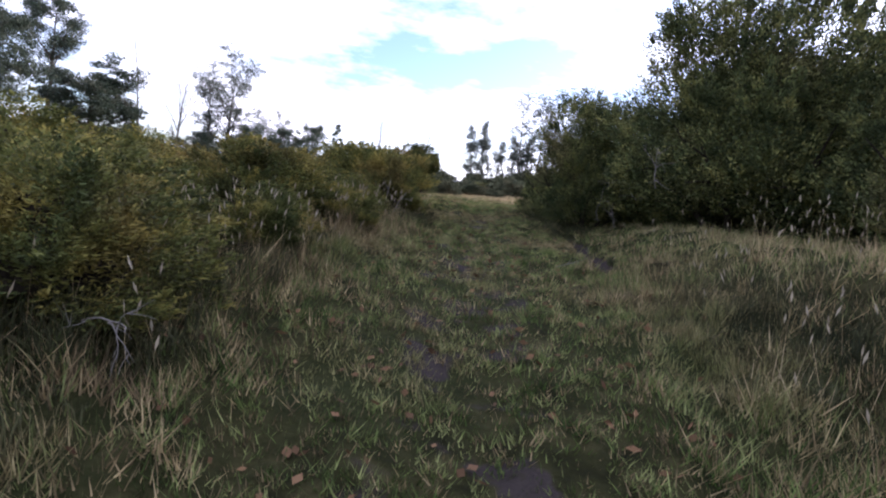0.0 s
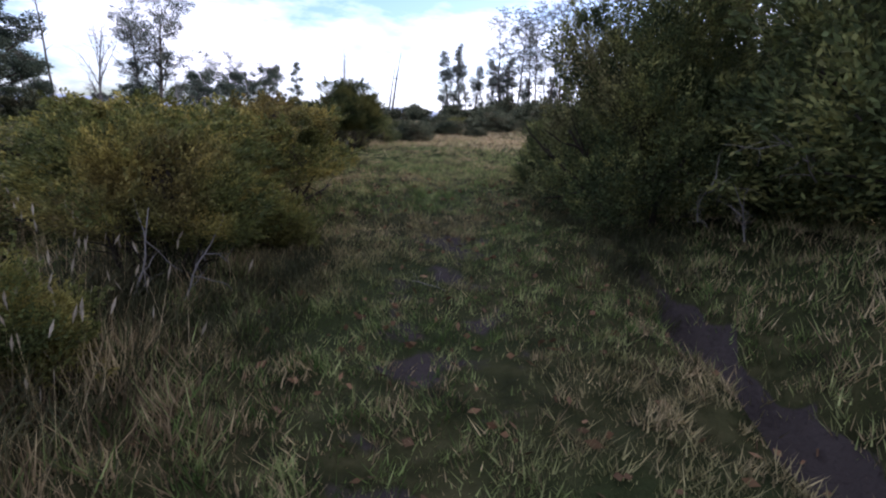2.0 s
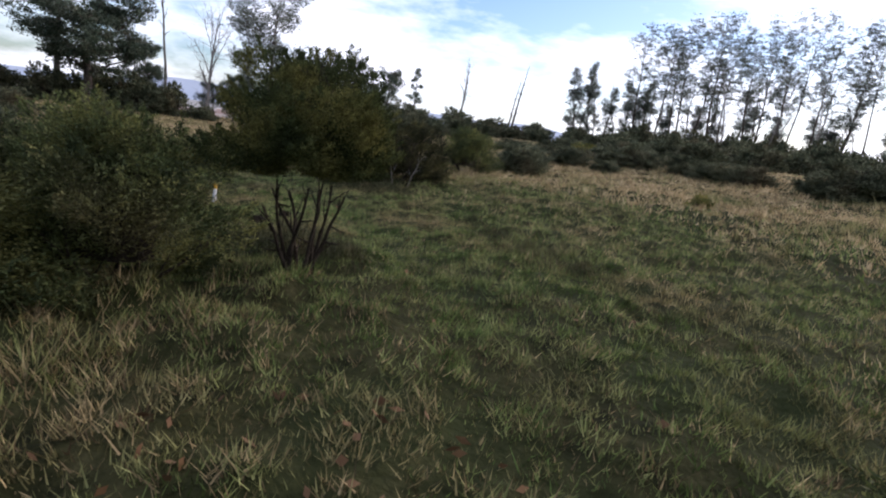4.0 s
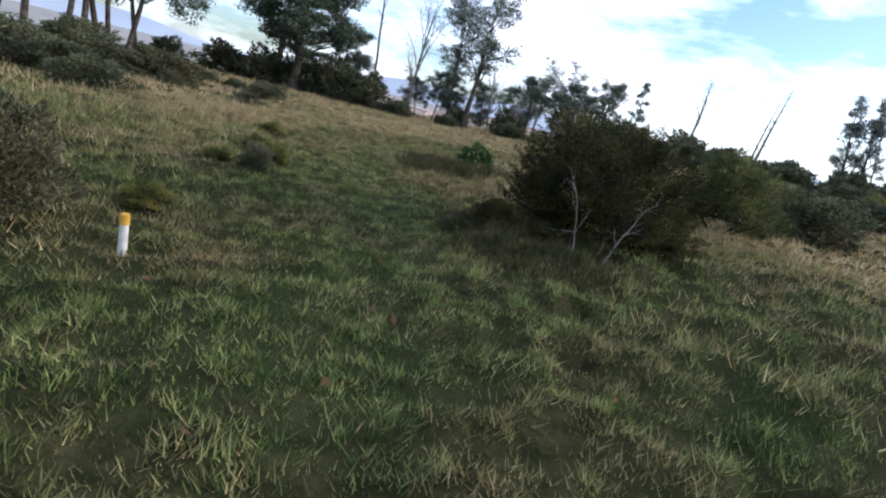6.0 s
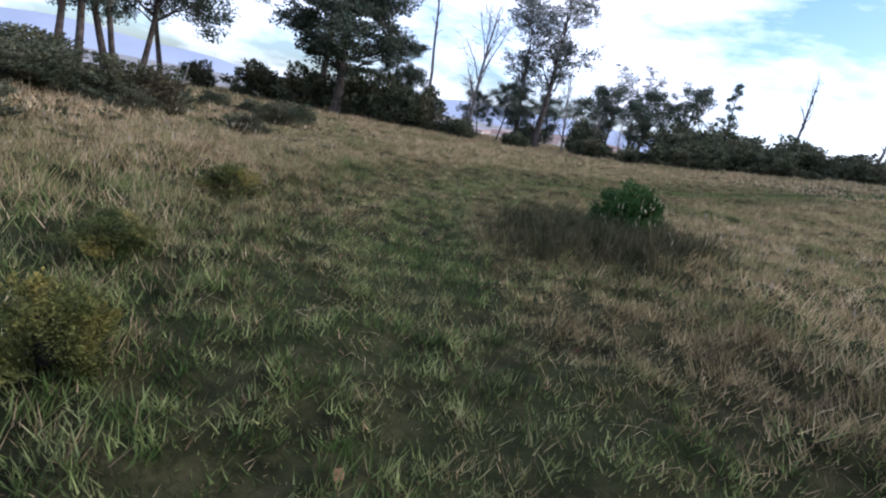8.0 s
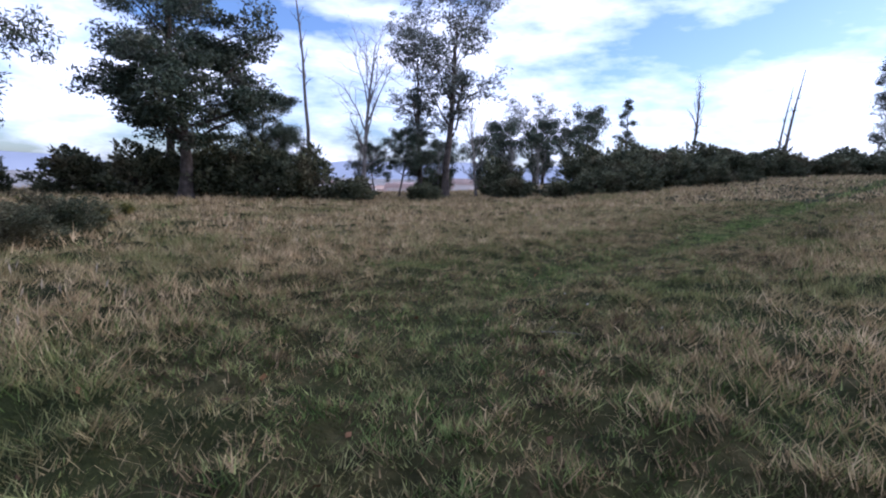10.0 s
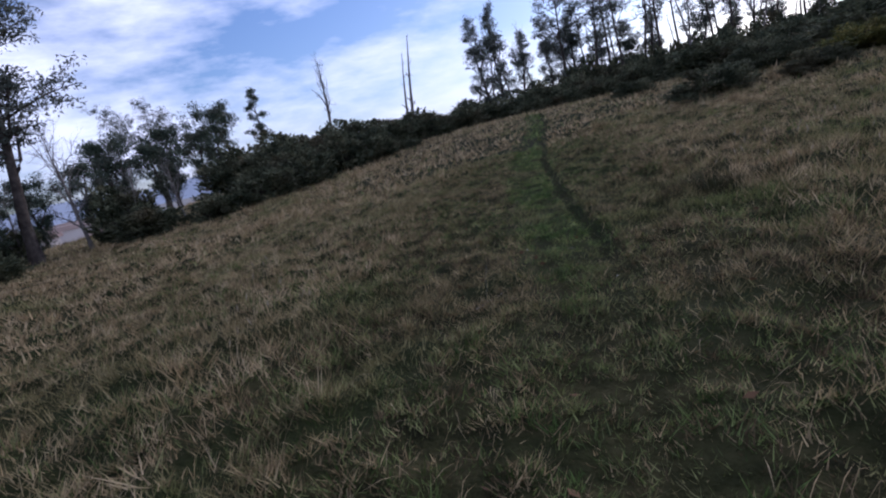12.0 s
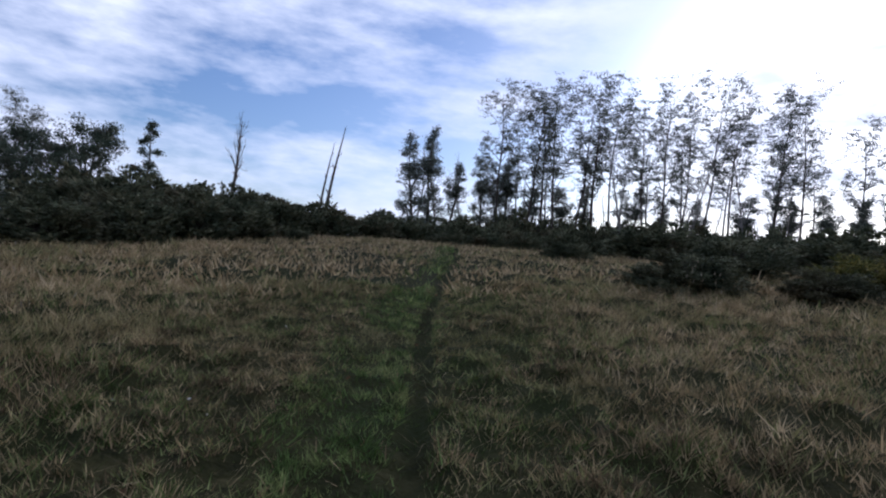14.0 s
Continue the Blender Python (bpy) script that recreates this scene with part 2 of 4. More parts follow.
def bent(start, way, length, steps, wander, lift=0.0):
    """A wandering line of points."""
    p, d, out = np.array(start, float), unit(np.array(way, float)), [np.array(start, float)]
    for _ in range(steps):
        d = unit(d + rng.normal(size=3) * wander + [0, 0, lift])
        p = p + d * length / steps
        out.append(p)
    return np.array(out), d


# ---------------- the lie of the land ----------------
TRAIL = np.array([(0.1, -6), (0.0, 0), (0.25, 3.8), (0.35, 6.3), (0.5, 9.5), (0.4, 12.5), (-0.4, 14.2), (-1.9, 16.5), (-3.0, 18.0),
                  (-5.0, 20.4), (-7.1, 22.5), (-8.0, 23.8), (-9.3, 25.6), (-9.9, 27.6), (-9.5, 29.8), (-8.8, 31.9), (-8.25, 34.2), (-7.8, 36.2), (-6.75, 39.7), (-4.5, 46), (-2, 54)])


def along_trail(x, y):
    """The distance to the trail, and which side (positive: right)."""
    x, y = np.asarray(x, float), np.asarray(y, float)
    best, side = np.full(x.shape, 1e9), np.zeros(x.shape)
    for (ax, ay), (bx, by) in zip(TRAIL[:-1], TRAIL[1:]):
        dx, dy = bx - ax, by - ay
        k = np.clip(((x - ax) * dx + (y - ay) * dy) / (dx * dx + dy * dy), 0, 1)
        ox, oy = x - ax - k * dx, y - ay - k * dy
        d = np.hypot(ox, oy)
        s = np.where(dx * oy - dy * ox < 0, 1.0, -1.0)
        side = np.where(d < best, s, side)
        best = np.minimum(d, best)
    return best, side


def step(x, a, b):
    k = np.clip((x - a) / (b - a), 0, 1)
    return k * k * (3 - 2 * k)


def bump_at(x, y, cx, cy, s):
    return np.exp(-((x - cx) ** 2 + (y - cy) ** 2) / (2 * s * s))


def waves(x, y):
    return (np.sin(1.9 * x + 0.7 * y) + np.sin(-1.1 * x + 2.3 * y + 1) + np.sin(3.7 * x + 2.9 * y + 2) * 0.5 + np.sin(5.3 * x - 4.1 * y) * 0.35) / 2.8


RUT = np.array([(1.5, 5.5), (1.6, 6.1), (1.68, 6.8), (1.72, 7.5), (1.74, 8.2), (1.66, 8.8)])


def rut_away(x, y):
    """The distance to the middle of the washed-out rut."""
    best = np.full(np.shape(x), 1e9)
    for (ax, ay), (bx, by) in zip(RUT[:-1], RUT[1:]):
        dx, dy = bx - ax, by - ay
        k = np.clip(((x - ax) * dx + (y - ay) * dy) / (dx * dx + dy * dy), 0, 1)
        best = np.minimum(best, np.hypot(x - ax - k * dx, y - ay - k * dy))
    return best


def rut_depth(x, y):
    return step(rut_away(x, y) + 0.07 * waves(x * 3, y * 3) + 0.04 * waves(x * 9, y * 8), 0.19, 0.07)


def groove_at(d, side, x, y):
    """The dark groove worn along one edge of the trail on the hill: 0 to 1."""
    return np.where(side > 0, step(np.abs(d - 0.3 + 0.05 * waves(x, y)), 0.1, 0.03), 0) * step(y, 31.5, 33.5)


def lumps(x, y):
    """The small tussocks of the turf: about -1 to 1."""
    a, b = x + 0.13 * np.sin(3.1 * y), y + 0.13 * np.sin(2.7 * x + 1)
    return (np.sin(8.3 * a + 2.1 * b) * np.sin(7.1 * b - 3.3 * a + 1) + 0.7 * np.sin(13.7 * a - 4.3 * b) * np.sin(12.1 * b + 5.9 * a + 2)) / 1.4


def height(x, y):
    x, y = np.asarray(x, float), np.asarray(y, float)
    r = 0.83 * (x + 4) + 0.55 * (y - 19.2)
    z = -0.5 + 1.5 * step(r, 0, 24) * step(y, 11, 19)
    z = z + 0.32 * bump_at(x, y, 0, 21.5, 3.6) + 0.42 * bump_at(x, y, 0.4, 12.5, 2.8) - 0.5 * bump_at(x, y, 0, -0.5, 2.4) - 0.13 * bump_at(x, y, -4.8, 17.6, 1.8)
    d, side = along_trail(x, y)
    lower = step(y, 12, 7)
    bank = np.where(side > 0, 0.42 * step(d, 1.3, 2.6), 0.06 * step(d, 0.5, 1.6))
    z = z + lower * bank
    off = step(d, 0.3, 1.2)
    z = z + off * (0.03 * waves(2.1 * x + 1, 3.1 * y) + 0.018 * waves(4.6 * x, 3.9 * y + 2))
    z = z + 0.045 * waves(x, y) * step(d, 0.2, 1.5) + 0.012 * waves(2.7 * x + 3, 2.7 * y)
    z = z - 0.045 * step(d, 0.38, 0.12)
    z = z - 0.07 * groove_at(d, side, x, y)
    z = z + 0.022 * waves(5.1 * x + 2, 4.3 * y) * step(d, 0.1, 0.6)
    z = z + 0.04 * lumps(x, y) * (0.35 + 0.65 * step(d, 0.25, 0.8))
    q = -0.8 * (x + 22) + 0.6 * (y - 40)
    z = z - 8.0 * step(q, 9, 70) * step(x, -9, -26)
    z = z - 0.16 * rut_depth(x, y)
    return z


def ground_z(x, y):
    return float(height(np.array([x]), np.array([y]))[0])


def sheet(name, xs, ys, mat, drop=0.0):
    X, Y = np.meshgrid(xs, ys)
    v = np.stack([X, Y, height(X, Y) - drop], -1).reshape(-1, 3)
    w = len(xs)
    i = (np.arange(len(ys) - 1)[:, None] * w + np.arange(w - 1)[None]).ravel()
    return mesh_of(name, v, np.stack([i, i + 1, i + w + 1, i + w], 1), mat, True)


def spaced(lo, a, b, hi, fine, coarse):
    return np.unique(np.concatenate([a + 1 - np.geomspace(1, a - lo + 1, coarse), np.arange(a, b, fine), b - 1 + np.geomspace(1, hi - b + 1, coarse)]).round(3))


ground_mesh = sheet("ground", spaced(-2600, -15, 6, 2600, 0.085, 70), spaced(-1800, -3, 41, 3600, 0.085, 70), M_SOIL)
cx = np.empty(len(ground_mesh.vertices) * 3, np.float32)
ground_mesh.vertices.foreach_get("co", cx)
cx = cx.reshape(-1, 3)
td, _ = along_trail(cx[:, 0], cx[:, 1])
worn = step(td, 0.75, 0.25) * step(cx[:, 1], 11.5, 9) * 0.42
earth = ground_mesh.attributes.new("earth", "FLOAT", "POINT")
earth.data.foreach_set("value", np.clip(np.maximum(0.95 * rut_depth(cx[:, 0], cx[:, 1]), worn), 0, 1).astype(np.float32))
ground_mesh.materials.append(M_HAZED_VALLEY)
corner = np.empty(len(ground_mesh.loops), np.int32)
ground_mesh.loops.foreach_get("vertex_index", corner)
mid = cx[corner].reshape(-1, 4, 3).mean(1)
ground_mesh.polygons.foreach_set("material_index", (np.hypot(mid[:, 0] + 4, mid[:, 1] - 25) > 85).astype(np.int32))
ground = tagged(new("ground", ground_mesh), "uneven grassy hillside with a worn earth trail", "ground", kind="structure")


# ---------------- grass ----------------
def scatter(n, x0, x1, y0, y1):
    return rng.uniform(x0, x1, n), rng.uniform(y0, y1, n)


SHRUB_SPOTS = []


def tallness(x, y):
    """How tall the grass stands: 0 mown by feet, 1 tall and dry."""
    d, side = along_trail(x, y)
    patch = waves(0.45 * x + 1.3, 0.5 * y) * 0.5 + waves(1.2 * x, 1.1 * y + 2) * 0.35
    start = step(y, 11, 8)
    wide = 0.75 * start + (1 - start) * 1.1
    t = step(d, wide * 0.6, wide * 1.6) * (1 - 0.3 * start) * np.clip(0.4 + 0.42 * patch, 0.16, 1)
    t = t + start * 0.2 * step(d, 0.8, 1.5)
    green = bump_at(x, y, 1.2, 16, 3.6) + bump_at(x, y, -3, 18, 2.4)
    t = t * (1 - 0.92 * np.clip(green * 1.2, 0, 1))
    t = t + 0.3 * bump_at(x, y, -6.5, 24.4, 0.75) + 0.7 * bump_at(x, y, -6.95, 33.45, 0.5) + 0.4 * bump_at(x, y, -10.5, 32.4, 0.7) + 0.4 * bump_at(x, y, 0.35, 15.7, 0.5)
    t = t * (1 - 0.35 * step(y, 22, 26))
    t = t * (1 - 0.75 * step(x, 0.9, 1.3) * step(y, 5.4, 6.6) * step(y, 12, 10.5))
    t = t * (1 - 0.3 * step(y, 30, 33) * step(d, 2.5, 1.0))
    t = t + 0.9 * bump_at(x, y, -1.05, 6.6, 0.45) + 0.7 * bump_at(x, y, -1.2, 5.4, 0.4) + 0.5 * bump_at(x, y, -1.3, 3.6, 0.5)
    return np.clip(t, 0, 1.4)


def grass(name, x, y, per, wide, lo, hi, mats, label, segments=2, straw=0.2):
    t = tallness(x, y)
    tuft_h = np.repeat(rng.uniform(0.4, 1.6, len(x) // per), per) * (1 + 0.3 * lumps(x, y))
    tuft_a = np.repeat(rng.uniform(0, 6.28, len(x) // per), per)
    tuft_dry = np.repeat(rng.normal(0, 0.42, len(x) // per), per)
    keep = rng.random(len(x)) > 0.97 * rut_depth(x, y)
    d, side_ = along_trail(x, y)
    keep &= rng.random(len(x)) > 0.85 * groove_at(d, side_, x, y)
    wn_ = (d < 0.55) & (y < 10.5)
    keep &= rng.random(len(x)) > 0.4 * step(lumps(x, y), 0.0, -0.45)
    keep &= ~(wn_ & (waves(x * 2.2 + 5, y * 1.6) + waves(x * 5, y * 4) > 0.85) & (rng.random(len(x)) < 0.75))
    x, y, t, d, tuft_h, tuft_a, tuft_dry = x[keep], y[keep], t[keep], d[keep], tuft_h[keep], tuft_a[keep], tuft_dry[keep]
    n = len(x)
    z = height(x, y)
    h = (lo + (hi - lo) * t) * tuft_h * rng.uniform(0.5, 1.3, n)
    a = rng.uniform(0, 2 * math.pi, n)
    lean = rng.uniform(0.25, 1.7, n) * (1.15 - 0.45 * np.minimum(t, 1)) * h
    lean = lean * (1 + 0.35 * step(y, 21, 25))
    a = np.where(rng.random(n) < 0.72, tuft_a + rng.normal(0, 0.6, n), a)
    base = np.stack([x, y, z - 0.01], 1)
    out = np.stack([np.cos(a), np.sin(a), 0 * a], 1)
    b = rng.uniform(0, math.pi, n)
    side = np.stack([np.cos(b), np.sin(b), 0 * b], 1) * (wide * rng.uniform(0.6, 1.5, n))[:, None]
    up = np.array([0, 0, 1.0])
    if segments == 2:
        midp = base + up * (h * 0.55)[:, None] + out * (lean * 0.3)[:, None]
        tip = base + up * (h * rng.uniform(0.45, 0.95, n))[:, None] + out * lean[:, None]
        v = np.stack([base, midp - side, tip, midp + side], 1).reshape(-1, 3)
        o = np.arange(n)[:, None] * 4
        f = np.concatenate([o + [0, 1, 3], o + [1, 2, 3]])
        per = 2
    else:
        tip = base + up * h[:, None] + out * (lean * 0.6)[:, None]
        v = np.stack([base - side, base + side, tip], 1).reshape(-1, 3)
        f = np.arange(3 * n).reshape(n, 3)
        per = 1
    me = mesh_of(name, v, f, mats[0])
    me.materials.append(mats[1])
    dry = (rng.random(n) < straw + 0.3 * step(y, 20.5, 23) - 0.32 * step(y, 12, 14) * step(y, 22, 20) + tuft_dry + 0.75 * np.clip(t * 1.15, 0, 1)).astype(np.int32)
    me.materials.append(M_TRAIL)
    trodden = (d < 0.34 + 0.12 * waves(x * 2, y * 2) + rng.normal(0, 0.06, n)) & (rng.random(n) < 0.5 + 0.42 * step(y, 31, 33)) & (y > 10)
    dry[trodden] = 2
    me.polygons.foreach_set("material_index", np.tile(dry, per) if per > 1 else dry)
    return tagged(new(name, me), label, "grass", kind="stuff")


def near_trail(n, reach0, reach1):
    """Random places between two distances of the trail, evenly over the ground."""
    lo_x, hi_x = max(-24, -10 - reach1), min(14, 1 + reach1)
    xs, ys = rng.uniform(lo_x, hi_x, n * 9), rng.uniform(-1.5, 41 if reach1 < 6 else 50, n * 9)
    d, _ = along_trail(xs, ys)
    d = d + rng.normal(0, 0.3, len(d)) * (d > 0.6)
    ok = (d >= reach0) & (d < reach1)
    return xs[ok][:n], ys[ok][:n]


def tufts(x, y, per, spread):
    """Each place becomes a tuft of blades."""
    k = np.repeat(np.arange(len(x)), per)
    s = spread * rng.uniform(0.5, 1.6, len(x))[k]
    return x[k] + rng.normal(0, 1, len(k)) * s, y[k] + rng.normal(0, 1, len(k)) * s, per


NEAR, GRASS = (M_LAWN, M_BROWN), (M_LAWN, M_DRY)
grass("trail_grass", *tufts(*near_trail(64000, 0.0, 1.7), 13, 0.026), 0.0032, 0.04, 0.13, NEAR, "short green and straw-coloured grass along the trail", 1, straw=0.2)
grass("verge_grass", *tufts(*near_trail(50000, 1.7, 5.0), 11, 0.045), 0.0038, 0.055, 0.15, GRASS, "uneven green and dry grass beside the trail", 1, straw=0.24)
grass("meadow_grass", *tufts(*near_trail(42000, 5.0, 14), 9, 0.08), 0.0105, 0.07, 0.17, GRASS, "dry meadow grass with green patches", 1, straw=0.62)
gx, gy = scatter(62000, -36, 30, 6, 74)
gd, _ = along_trail(gx, gy)
far_off = (gd > 12.5) | (gy > 49) | ((gy > 39.5) & (gd < 6.5))
grass("far_meadow_grass", *tufts(gx[far_off], gy[far_off], 7, 0.16), 0.018, 0.09, 0.2, GRASS, "tan dry grass on the far slope", 1, straw=0.78)


def straw_mat(n):
    """Long bleached blades lying flat over the turf of the hill."""
    x, y = near_trail(n, 0.3, 4.5)
    ok = y > 20.5
    x, y = x[ok], y[ok]
    m = len(x)
    a, ln = rng.normal(0.5, 0.9, m), rng.uniform(0.07, 0.22, m)
    way = np.stack([np.cos(a), np.sin(a)], 1) * ln[:, None]
    pts = [np.stack([x + way[:, 0] * k, y + way[:, 1] * k, height(x + way[:, 0] * k, y + way[:, 1] * k) + up], 1) for k, up in ((0, 0.02), (0.5, 0.06), (1, 0.035))]
    pts[1][:, 2] += rng.uniform(-0.02, 0.03, m)
    side = np.stack([-np.sin(a), np.cos(a), 0 * a], 1) * 0.0013
    v = np.stack([pts[0], pts[1] - side, pts[2], pts[1] + side], 1).reshape(-1, 3)
    o = np.arange(m)[:, None] * 4
    tagged(new("straw", mesh_of("straw", v, np.concatenate([o + [0, 1, 3], o + [1, 2, 3]]), M_DRY)), "long bleached straw lying over the turf", "grass", kind="stuff")


straw_mat(24000)


def rushes_and_shade(n, spots):
    """Dark wiry clumps: a share of n blades round each spot (x, y, reach x, reach y, tall)."""
    vs = []
    for x, y, rx, ry, tall in spots:
        m = int(n * rx * ry)
        tx, ty = rng.normal(x, rx * 0.55, m // 14), rng.normal(y, ry * 0.55, m // 14)
        clear = along_trail(tx, ty)[0] > 0.5
        tx, ty = tx[clear], ty[clear]
        m = len(tx) * 14
        bx, by = np.repeat(tx, 14) + rng.normal(0, 0.03, m // 14 * 14), np.repeat(ty, 14) + rng.normal(0, 0.03, m // 14 * 14)
        k = len(bx)
        h = tall * np.repeat(rng.uniform(0.5, 1.2, m // 14), 14) * rng.uniform(0.5, 1.2, k)
        a, b = rng.uniform(0, 6.28, k), rng.uniform(0, 6.28, k)
        base = np.stack([bx, by, height(bx, by) - 0.01], 1)
        out = np.stack([np.cos(a), np.sin(a), 0 * a], 1) * (h * rng.uniform(0.05, 0.8, k))[:, None]
        side = np.stack([np.cos(b), np.sin(b), 0 * b], 1) * 0.0028
        midp, tip = base + out * 0.3, base + out
        midp[:, 2] += h * 0.55
        tip[:, 2] += h * rng.uniform(0.6, 1.0, k)
        vs.append(np.stack([base, midp - side, tip, midp + side], 1).reshape(-1, 3))
    v = np.concatenate(vs)
    o = np.arange(len(v) // 4)[:, None] * 4
    tagged(new("rushes_and_shade", mesh_of("rushes_and_shade", v, np.concatenate([o + [0, 1, 3], o + [1, 2, 3]]), M_RUSH_SHADE)), "dark wiry tufts of rush and withered stalks, some standing in for shade", "grass", kind="stuff")


# spots near y 7.4-8.2 and 14.1 are dark blades in place of shrub shade
rushes_and_shade(12000, [(-6.5, 24.1, 0.6, 1.0, 0.3), (-6.3, 24.8, 0.6, 0.8, 0.26), (-6.9, 24.5, 0.4, 0.6, 0.2), (-7.0, 25.3, 0.42, 0.6, 0.26), (-7.45, 24.8, 0.26, 0.4, 0.17), (-6.8, 25.9, 0.4, 0.5, 0.26), (-0.2, 16.5, 0.25, 0.5, 0.1), (0.2, 15.7, 0.25, 0.4, 0.12), (0.6, 15.1, 0.28, 0.4, 0.12), (-0.95, 14.8, 0.22, 0.22, 0.16), (-1.3, 14.15, 0.55, 0.5, 0.14), (-1.9, 14.3, 0.5, 0.5, 0.13), (-0.95, 14.1, 0.35, 0.4, 0.12), (-0.65, 17.4, 0.2, 0.4, 0.08), (-6.95, 33.45, 0.42, 0.4, 0.17), (-3.6, 20.0, 0.5, 0.3, 0.16), (-2.9, 19.6, 0.6, 0.4, 0.16), (-3.9, 19.3, 0.4, 0.5, 0.13), (-3.0, 20.3, 0.6, 0.4, 0.16), (-2.5, 19.6, 0.6, 0.6, 0.12), (-3.6, 21.3, 0.4, 0.4, 0.14), (-1.35, 2.9, 0.4, 1.6, 0.22), (2.0, 3.2, 0.5, 1.2, 0.16), (-1.1, 6.2, 0.4, 0.8, 0.22), (-1.15, 7.3, 0.35, 0.5, 0.3), (1.9, 9.3, 0.3, 0.5, 0.16), (1.5, 10.0, 0.25, 0.5, 0.14), (-0.62, 7.4, 0.3, 0.5, 0.13), (-0.55, 8.2, 0.25, 0.6, 0.13), (1.6, 8.6, 0.3, 0.6, 0.14)])


def seed_stalks(n):
    """Tall dry stalks with seed heads."""
    x, y = near_trail(n * 6, 0.85, 4.0)
    t = tallness(x, y)
    ok = rng.random(len(x)) < (t - 0.3) * 1.2
    x, y = x[ok][:n], y[ok][:n]
    n = len(x)
    h = rng.uniform(0.22, 0.5, n)
    a = rng.uniform(0, 6.28, n)
    base = np.stack([x, y, height(x, y)], 1)
    out = np.stack([np.cos(a), np.sin(a), 0 * a], 1) * (h * rng.uniform(0.1, 0.5, n))[:, None]
    tip = base + out + np.stack([0 * h, 0 * h, h], 1)
    side = np.stack([-np.sin(a), np.cos(a), 0 * a], 1) * 0.0016
    v1 = np.stack([base - side, base + side, tip], 1).reshape(-1, 3)
    f1 = np.arange(3 * n).reshape(n, 3)
    way = unit(tip - base + np.stack([0 * h, 0 * h, -0.1 * h], 1))
    hv, hf = leaf_quads(np.repeat(tip, 2, 0), np.repeat(way, 2, 0), 0.06, 0.011)
    me = mesh_of("seed_stalks", np.concatenate([v1, hv]), np.concatenate([f1, hf[:, [0, 1, 2]] + 3 * n, hf[:, [0, 2, 3]] + 3 * n]), M_DRY)
    me.materials.append(M_SEED)
    me.polygons.foreach_set("material_index", np.r_[np.zeros(n, np.int32), np.ones(len(hf) * 2, np.int32)])
    tagged(new("seed_stalks", me), "pale dry grass stalks with seed heads", "grass", kind="stuff")


seed_stalks(5500)


# ---------------- shrubs ----------------
def shrub(label, leaf, n=16000, clumps=70, length=0.05, width=0.02, lumpy=0.22, flat=1.0, stems=0, spiky=0.4, lift=0.0):
    """A dome shrub about 1 m wide (radius 0.5) and 1 m high at its base point."""
    thing = new("shrub")
    cl = unit(rng.normal(size=(clumps, 3)) + [0, 0, 0.35])
    cl[:, 2] = np.abs(cl[:, 2]) * 1.15 - 0.12
    cl = unit(cl)
    rad = rng.uniform(1 - lumpy * 1.9, 1.0, clumps)
    c = cl * rad[:, None] * [0.4, 0.4, 0.78]
    c[:, 2] = c[:, 2] * flat + 0.16
    k = rng.integers(0, clumps, n)
    size = rng.uniform(0.08, 0.2, clumps)
    off = unit(rng.normal(size=(n, 3)) + cl[k] * 0.5) * (rng.random(n) ** 0.3)[:, None]
    p = c[k] + off * size[k][:, None] * [1, 1, 0.75]
    # a share of the leaves stands along shoots that leave the clumps upward
    shoots = clumps * 9
    sk = rng.integers(0, clumps, shoots)
    s_off = unit(rng.normal(size=(shoots, 3)) + cl[sk] * 0.8)
    s_base = c[sk] + s_off * size[sk][:, None] * [0.8, 0.8, 0.6]
    s_way = unit(cl[sk] * 0.55 + s_off * 0.35 + rng.normal(size=(shoots, 3)) * 0.22 + [0, 0, 0.75])
    s_len = rng.uniform(0.03, 0.13, shoots)
    on = rng.random(n) < 0.3
    j = rng.integers(0, shoots, on.sum())
    p[on] = s_base[j] + s_way[j] * (s_len[j] * rng.random(on.sum()))[:, None] + rng.normal(size=(on.sum(), 3)) * 0.007
    inner = (rng.random(n) < 0.42) & ~on
    p[inner] *= rng.uniform(0.5, 0.92, inner.sum())[:, None]
    p[:, 2] = lift + np.maximum(p[:, 2], 0.02) * (1 - lift)
    way = unit(unit(off) * 0.6 + cl[k] * spiky + rng.normal(size=(n, 3)) * 0.55 + [0, 0, 0.35])
    way[on] = unit(s_way[j] + rng.normal(size=(on.sum(), 3)) * 0.45)
    v, f = leaf_quads(p, way, length * rng.uniform(0.6, 1.4, n), width * rng.uniform(0.7, 1.3, n))
    part("foliage", mesh_of("foliage", v, f, leaf), thing)
    for i in range(stems):
        a = i * 6.28 / stems + rng.uniform(-0.3, 0.3)
        pts, d = bent((0.05 * math.cos(a), 0.05 * math.sin(a), -0.05), (math.cos(a) * (0.75 - lift), math.sin(a) * (0.75 - lift), 0.9 + lift), 0.48, 6, 0.12)
        pieces = [tube(pts, np.linspace(0.013, 0.005, 7), 5)]
        for j in (2, 3, 4, 5):
            q, _ = bent(pts[j], d + rng.normal(size=3) * 0.6, 0.2 - 0.2 * lift, 4, 0.2)
            pieces.append(tube(q, np.linspace(0.005, 0.0015, 5), 4))
        part("stem", mesh_of("stem", *joined(pieces), M_TWIG_CORE, True), thing, "dark woody stem")
    # added solid core: blocks light through the dome, its dark brown is inner shade
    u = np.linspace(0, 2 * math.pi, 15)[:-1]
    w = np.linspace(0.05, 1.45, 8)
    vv = []
